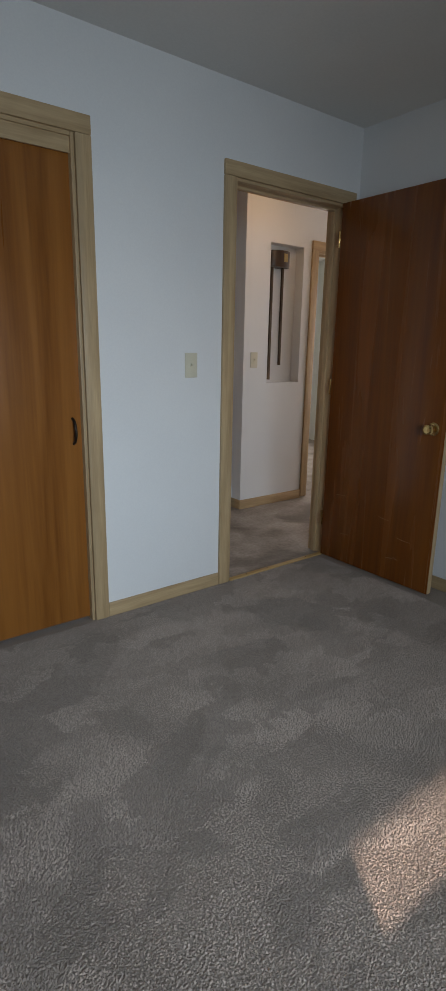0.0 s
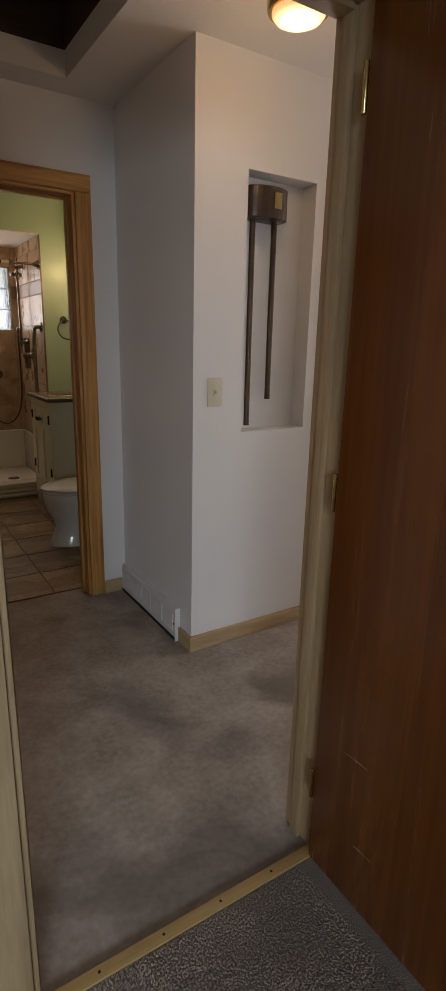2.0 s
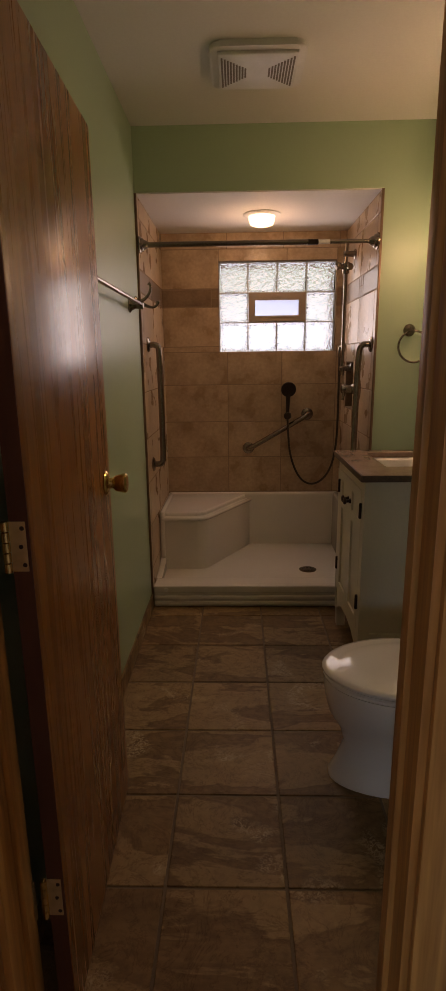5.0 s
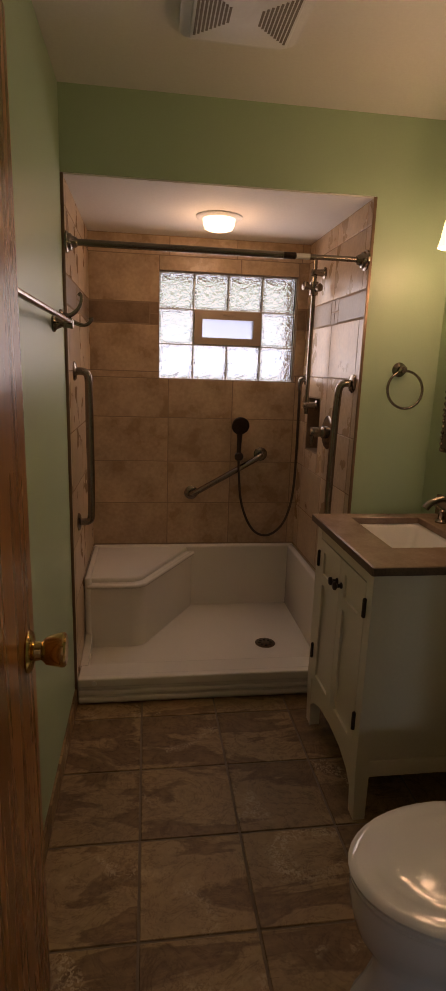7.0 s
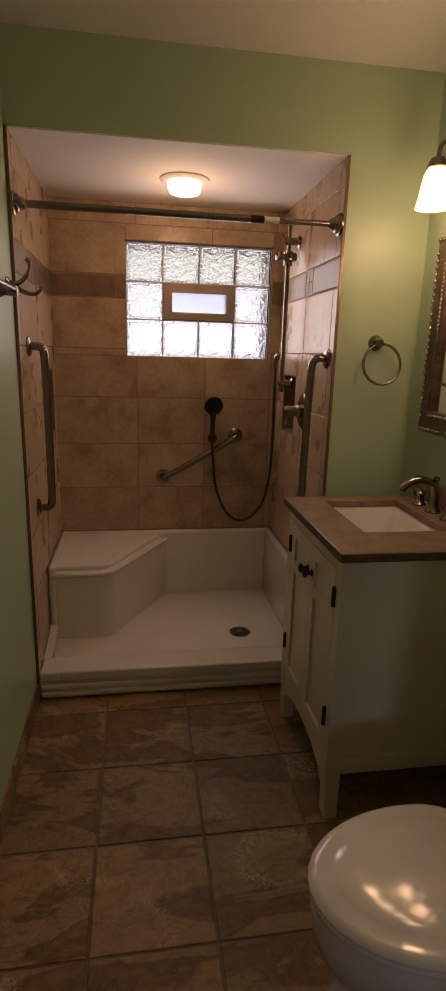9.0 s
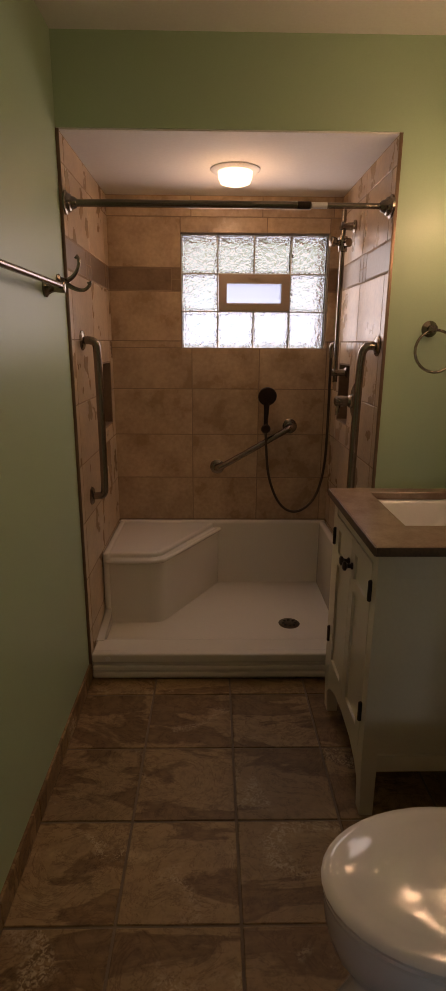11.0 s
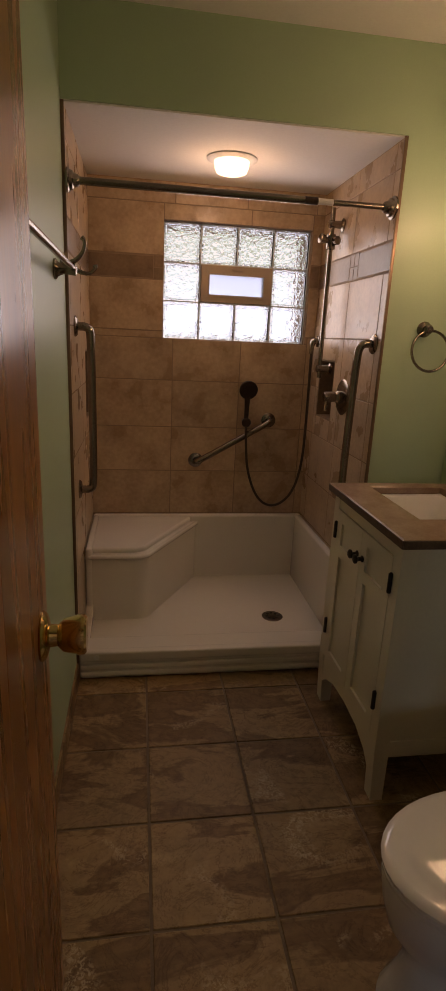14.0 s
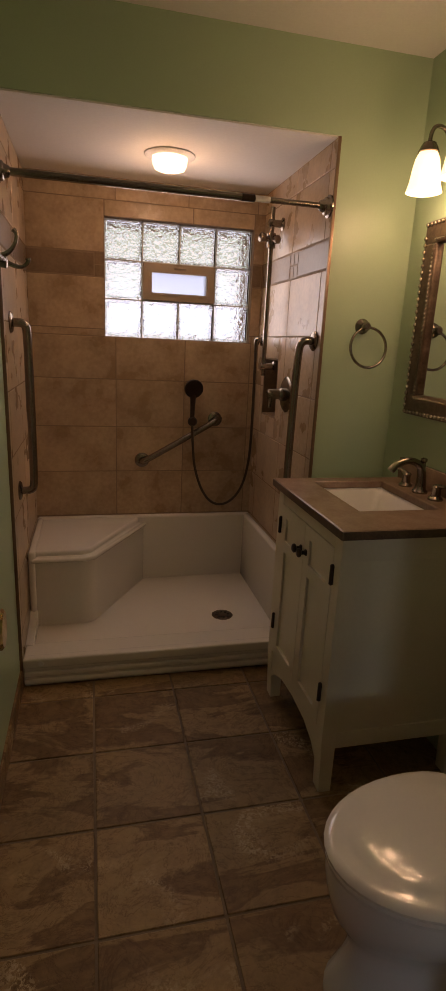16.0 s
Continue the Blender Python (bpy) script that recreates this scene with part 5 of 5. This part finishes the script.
def clear(a, b, z0, z1, hole):
    """What is left of a tile around a rectangular hole (a0, a1, z0, z1)."""
    h0, h1, g0, g1 = hole
    if b <= h0 or a >= h1 or z1 <= g0 or z0 >= g1:
        return [(a, b, z0, z1)]
    out = []
    if g0 - z0 > z1 - g0:
        return [(a, b, z0, g0)] + ([(a, h0, g0, z1)] if a < h0 else []) + ([(h1, b, g0, z1)] if b > h1 else [])
    if a < h0:
        out.append((a, h0, z0, z1))
    if b > h1:
        out.append((h1, b, z0, z1))
    m0_, m1_ = max(a, h0), min(b, h1)
    if z0 < g0:
        out.append((m0_, m1_, z0, g0))
    if z1 > g1:
        out.append((m0_, m1_, g1, z1))
    return out


def tiled(place, cols, hole, parent):
    for r, (z0, z1) in enumerate(zip(ROWS, ROWS[1:])):
        if r == 5:
            a = cols[0]
            n = 0
            while a < cols[-1] - 0.01:
                wide = 0.335 if n % 2 == 0 else 0.104
                b = min(a + wide, cols[-1])
                if n % 2 == 0:
                    cells = [(a, b, z0 + 0.004, z1 - 0.004)]
                else:
                    cells = [(a + u * 0.052, min(a + u * 0.052 + 0.052, b), z0 + v * 0.0585, z0 + (v + 1) * 0.0585) for u in (0, 1) for v in (0, 1)]
                for cell in cells:
                    for p, q, s, t in clear(*cell, hole):
                        place("band_tile", parent, p + J, q - J, s + J, t - J, BAND)
                a, n = b, n + 1
            continue
        beside = (z0 > hole[2] and z0 < hole[3]) and hole == WIN
        run = (cols[0], WIN[0], 2.868, WIN[1], cols[-1]) if beside else cols
        for a, b in zip(run, run[1:]):
            for p, q, s, t in clear(a, b, z0, z1, hole):
                place("tile", parent, p + J, q - J, s + J, t - J, TILE)


tiled(lambda nm, pa, p, q, s, t, mt: piece(nm, pa, p, q, SHOWER_BACK - 0.010, SHOWER_BACK + 0.002, s, t, mt), COLS, WIN, named["wall_shower_back"])
SIDE = (SHOWER + 0.003, 6.66, 7.03, 7.40, SHOWER_BACK - 0.011)
LOW = (0.0, 0.235)
ROWS = (0.0, 0.235) + ROWS
ROWS_ALL = ROWS


def side_tiles(x0, x1, hole, parent):
    global ROWS
    ROWS = ROWS_ALL[2:]
    tiled(lambda nm, pa, p, q, s, t, mt: piece(nm, pa, x0, x1, p, q, s, t, mt), SIDE, hole, parent)
    for z0, z1 in ((0.003, 0.235), (0.235, 0.485)):
        for a, b in zip(SIDE, SIDE[1:]):
            piece("tile", parent, x0, x1, a + J, b - J, z0 + J, z1 - J, TILE)


side_tiles(SHOWER_WEST - 0.002, SHOWER_WEST + 0.010, (7.20, 7.42, 1.06, 1.385), named["wall_bath_west"])
side_tiles(SHOWER_EAST - 0.010, SHOWER_EAST + 0.002, (7.125, 7.355, 1.09, 1.385), named["wall_shower_pier"])
EDGE_TRIM = surface("bronze_tile_edge", (0.17, 0.10, 0.06), (0.22, 0.14, 0.09), 0.35, metal=0.4)
setting("trim", box(SHOWER_WEST - 0.001, SHOWER_WEST + 0.012, SHOWER - 0.005, SHOWER + 0.0025, 0.002, SOFFIT - 0.004, 0.001), EDGE_TRIM, "thin metal tile edge trim", "trim", True)
setting("trim", box(SHOWER_EAST - 0.012, SHOWER_EAST + 0.001, SHOWER - 0.005, SHOWER + 0.0025, 0.002, SOFFIT - 0.004, 0.001), EDGE_TRIM, "thin metal tile edge trim", "trim", True)

# ---- carpet pile ----
gen = np.random.RandomState(7)
gx, gy = np.meshgrid(np.arange(0.15, 2.765, 0.006), np.arange(0.35, 2.466, 0.006))
px = (gx + gen.uniform(-0.0036, 0.0036, gx.shape)).ravel()
py = (gy + gen.uniform(-0.0036, 0.0036, gy.shape)).ravel()
# strokes of the vacuum cleaner: patches in which the pile lies one way
cx, cy = gen.uniform(0.1, 2.8, 130), gen.uniform(0.3, 2.5, 130)
lean_at = gen.choice([-1.0, 1.0], 130) * gen.uniform(0.4, 1.0, 130)
turn_at = gen.uniform(-0.5, 0.5, 130) + 0.9
qx, qy = px + 0.03 * np.sin(py * 23), py + 0.03 * np.sin(px * 19)
u, v = qx * 0.8 + qy * 0.6, (qy * 0.8 - qx * 0.6) * 0.55
near = np.argmin((u[:, None] - (cx * 0.8 + cy * 0.6)[None]) ** 2 + (v[:, None] - ((cy * 0.8 - cx * 0.6) * 0.55)[None]) ** 2, axis=1)
lean, turn = lean_at[near] * 0.0025, turn_at[near]
n = len(px)
tip = np.stack([px + lean * np.cos(turn) + gen.normal(0, 0.0015, n), py + lean * np.sin(turn) + gen.normal(0, 0.0015, n), gen.uniform(0.0035, 0.006, n)], 1)
spin, wide = gen.uniform(0, 6.28, n), gen.uniform(0.0026, 0.0042, n)
feet = [np.stack([px + wide * np.cos(spin + k * 2.094), py + wide * np.sin(spin + k * 2.094), np.full(n, 0.0005)], 1) for k in range(3)]
points = np.stack([tip] + feet, 1).reshape(-1, 3)
start = np.arange(n) * 4
faces = np.stack([np.stack([start, start + 1 + k, start + 1 + (k + 1) % 3], 1) for k in range(3)], 1).reshape(-1, 3)
pile_mesh = bpy.data.meshes.new("carpet_pile")
pile_mesh.from_pydata(points.tolist(), [], faces.tolist())
PILE = bpy.data.materials.new("nap_shaded_yarn")
PILE.use_nodes = True
_n, _l = PILE.node_tree.nodes, PILE.node_tree.links
_g, _r = _n.new("ShaderNodeNewGeometry"), _n.new("ShaderNodeValToRGB")
_r.color_ramp.elements[0].color, _r.color_ramp.elements[1].color = (0.265, 0.208, 0.178, 1), (0.40, 0.318, 0.272, 1)
_l.new(_g.outputs["Random Per Island"], _r.inputs[0])
# Voronoi patches put the light and dark of brushed nap into the yarn colour.
_t, _w, _v, _k, _m = _n.new("ShaderNodeTexCoord"), _n.new("ShaderNodeTexNoise"), _n.new("ShaderNodeTexVoronoi"), _n.new("ShaderNodeMapping"), _n.new("ShaderNodeVectorMath")
_w.inputs["Scale"].default_value, _w.inputs["Detail"].default_value = 7.0, 6
_m.operation = "MULTIPLY_ADD"
_m.inputs[1].default_value = (0.34, 0.34, 0)
_l.new(_t.outputs["Object"], _w.inputs["Vector"])
_l.new(_w.outputs["Color"], _m.inputs[0])
_l.new(_t.outputs["Object"], _m.inputs[2])
_l.new(_m.outputs[0], _k.inputs["Vector"])
_k.inputs["Rotation"].default_value, _k.inputs["Scale"].default_value = (0, 0, -0.9), (1.2, 2.6, 1)
_v.inputs["Scale"].default_value = 3.8
_l.new(_k.outputs[0], _v.inputs["Vector"])
_b, _h = _n.new("ShaderNodeMapRange"), _n.new("ShaderNodeHueSaturation")
_b.inputs[1].default_value, _b.inputs[2].default_value = 0.25, 0.75
_b.inputs[3].default_value, _b.inputs[4].default_value = 0.81, 1.19
_l.new(_v.outputs["Color"], _b.inputs[0])
_l.new(_b.outputs[0], _h.inputs["Value"])
_l.new(_r.outputs[0], _h.inputs["Color"])
_l.new(_h.outputs[0], _n["Principled BSDF"].inputs["Base Color"])
_n["Principled BSDF"].inputs["Roughness"].default_value = 0.9
_n["Principled BSDF"].inputs["Sheen Weight"].default_value = 0.15
pile_mesh.materials.append(PILE)
tagged(new("carpet_pile", pile_mesh), "grey-brown twisted carpet pile with vacuum strokes and painted nap shading", "carpet", "", "stuff")
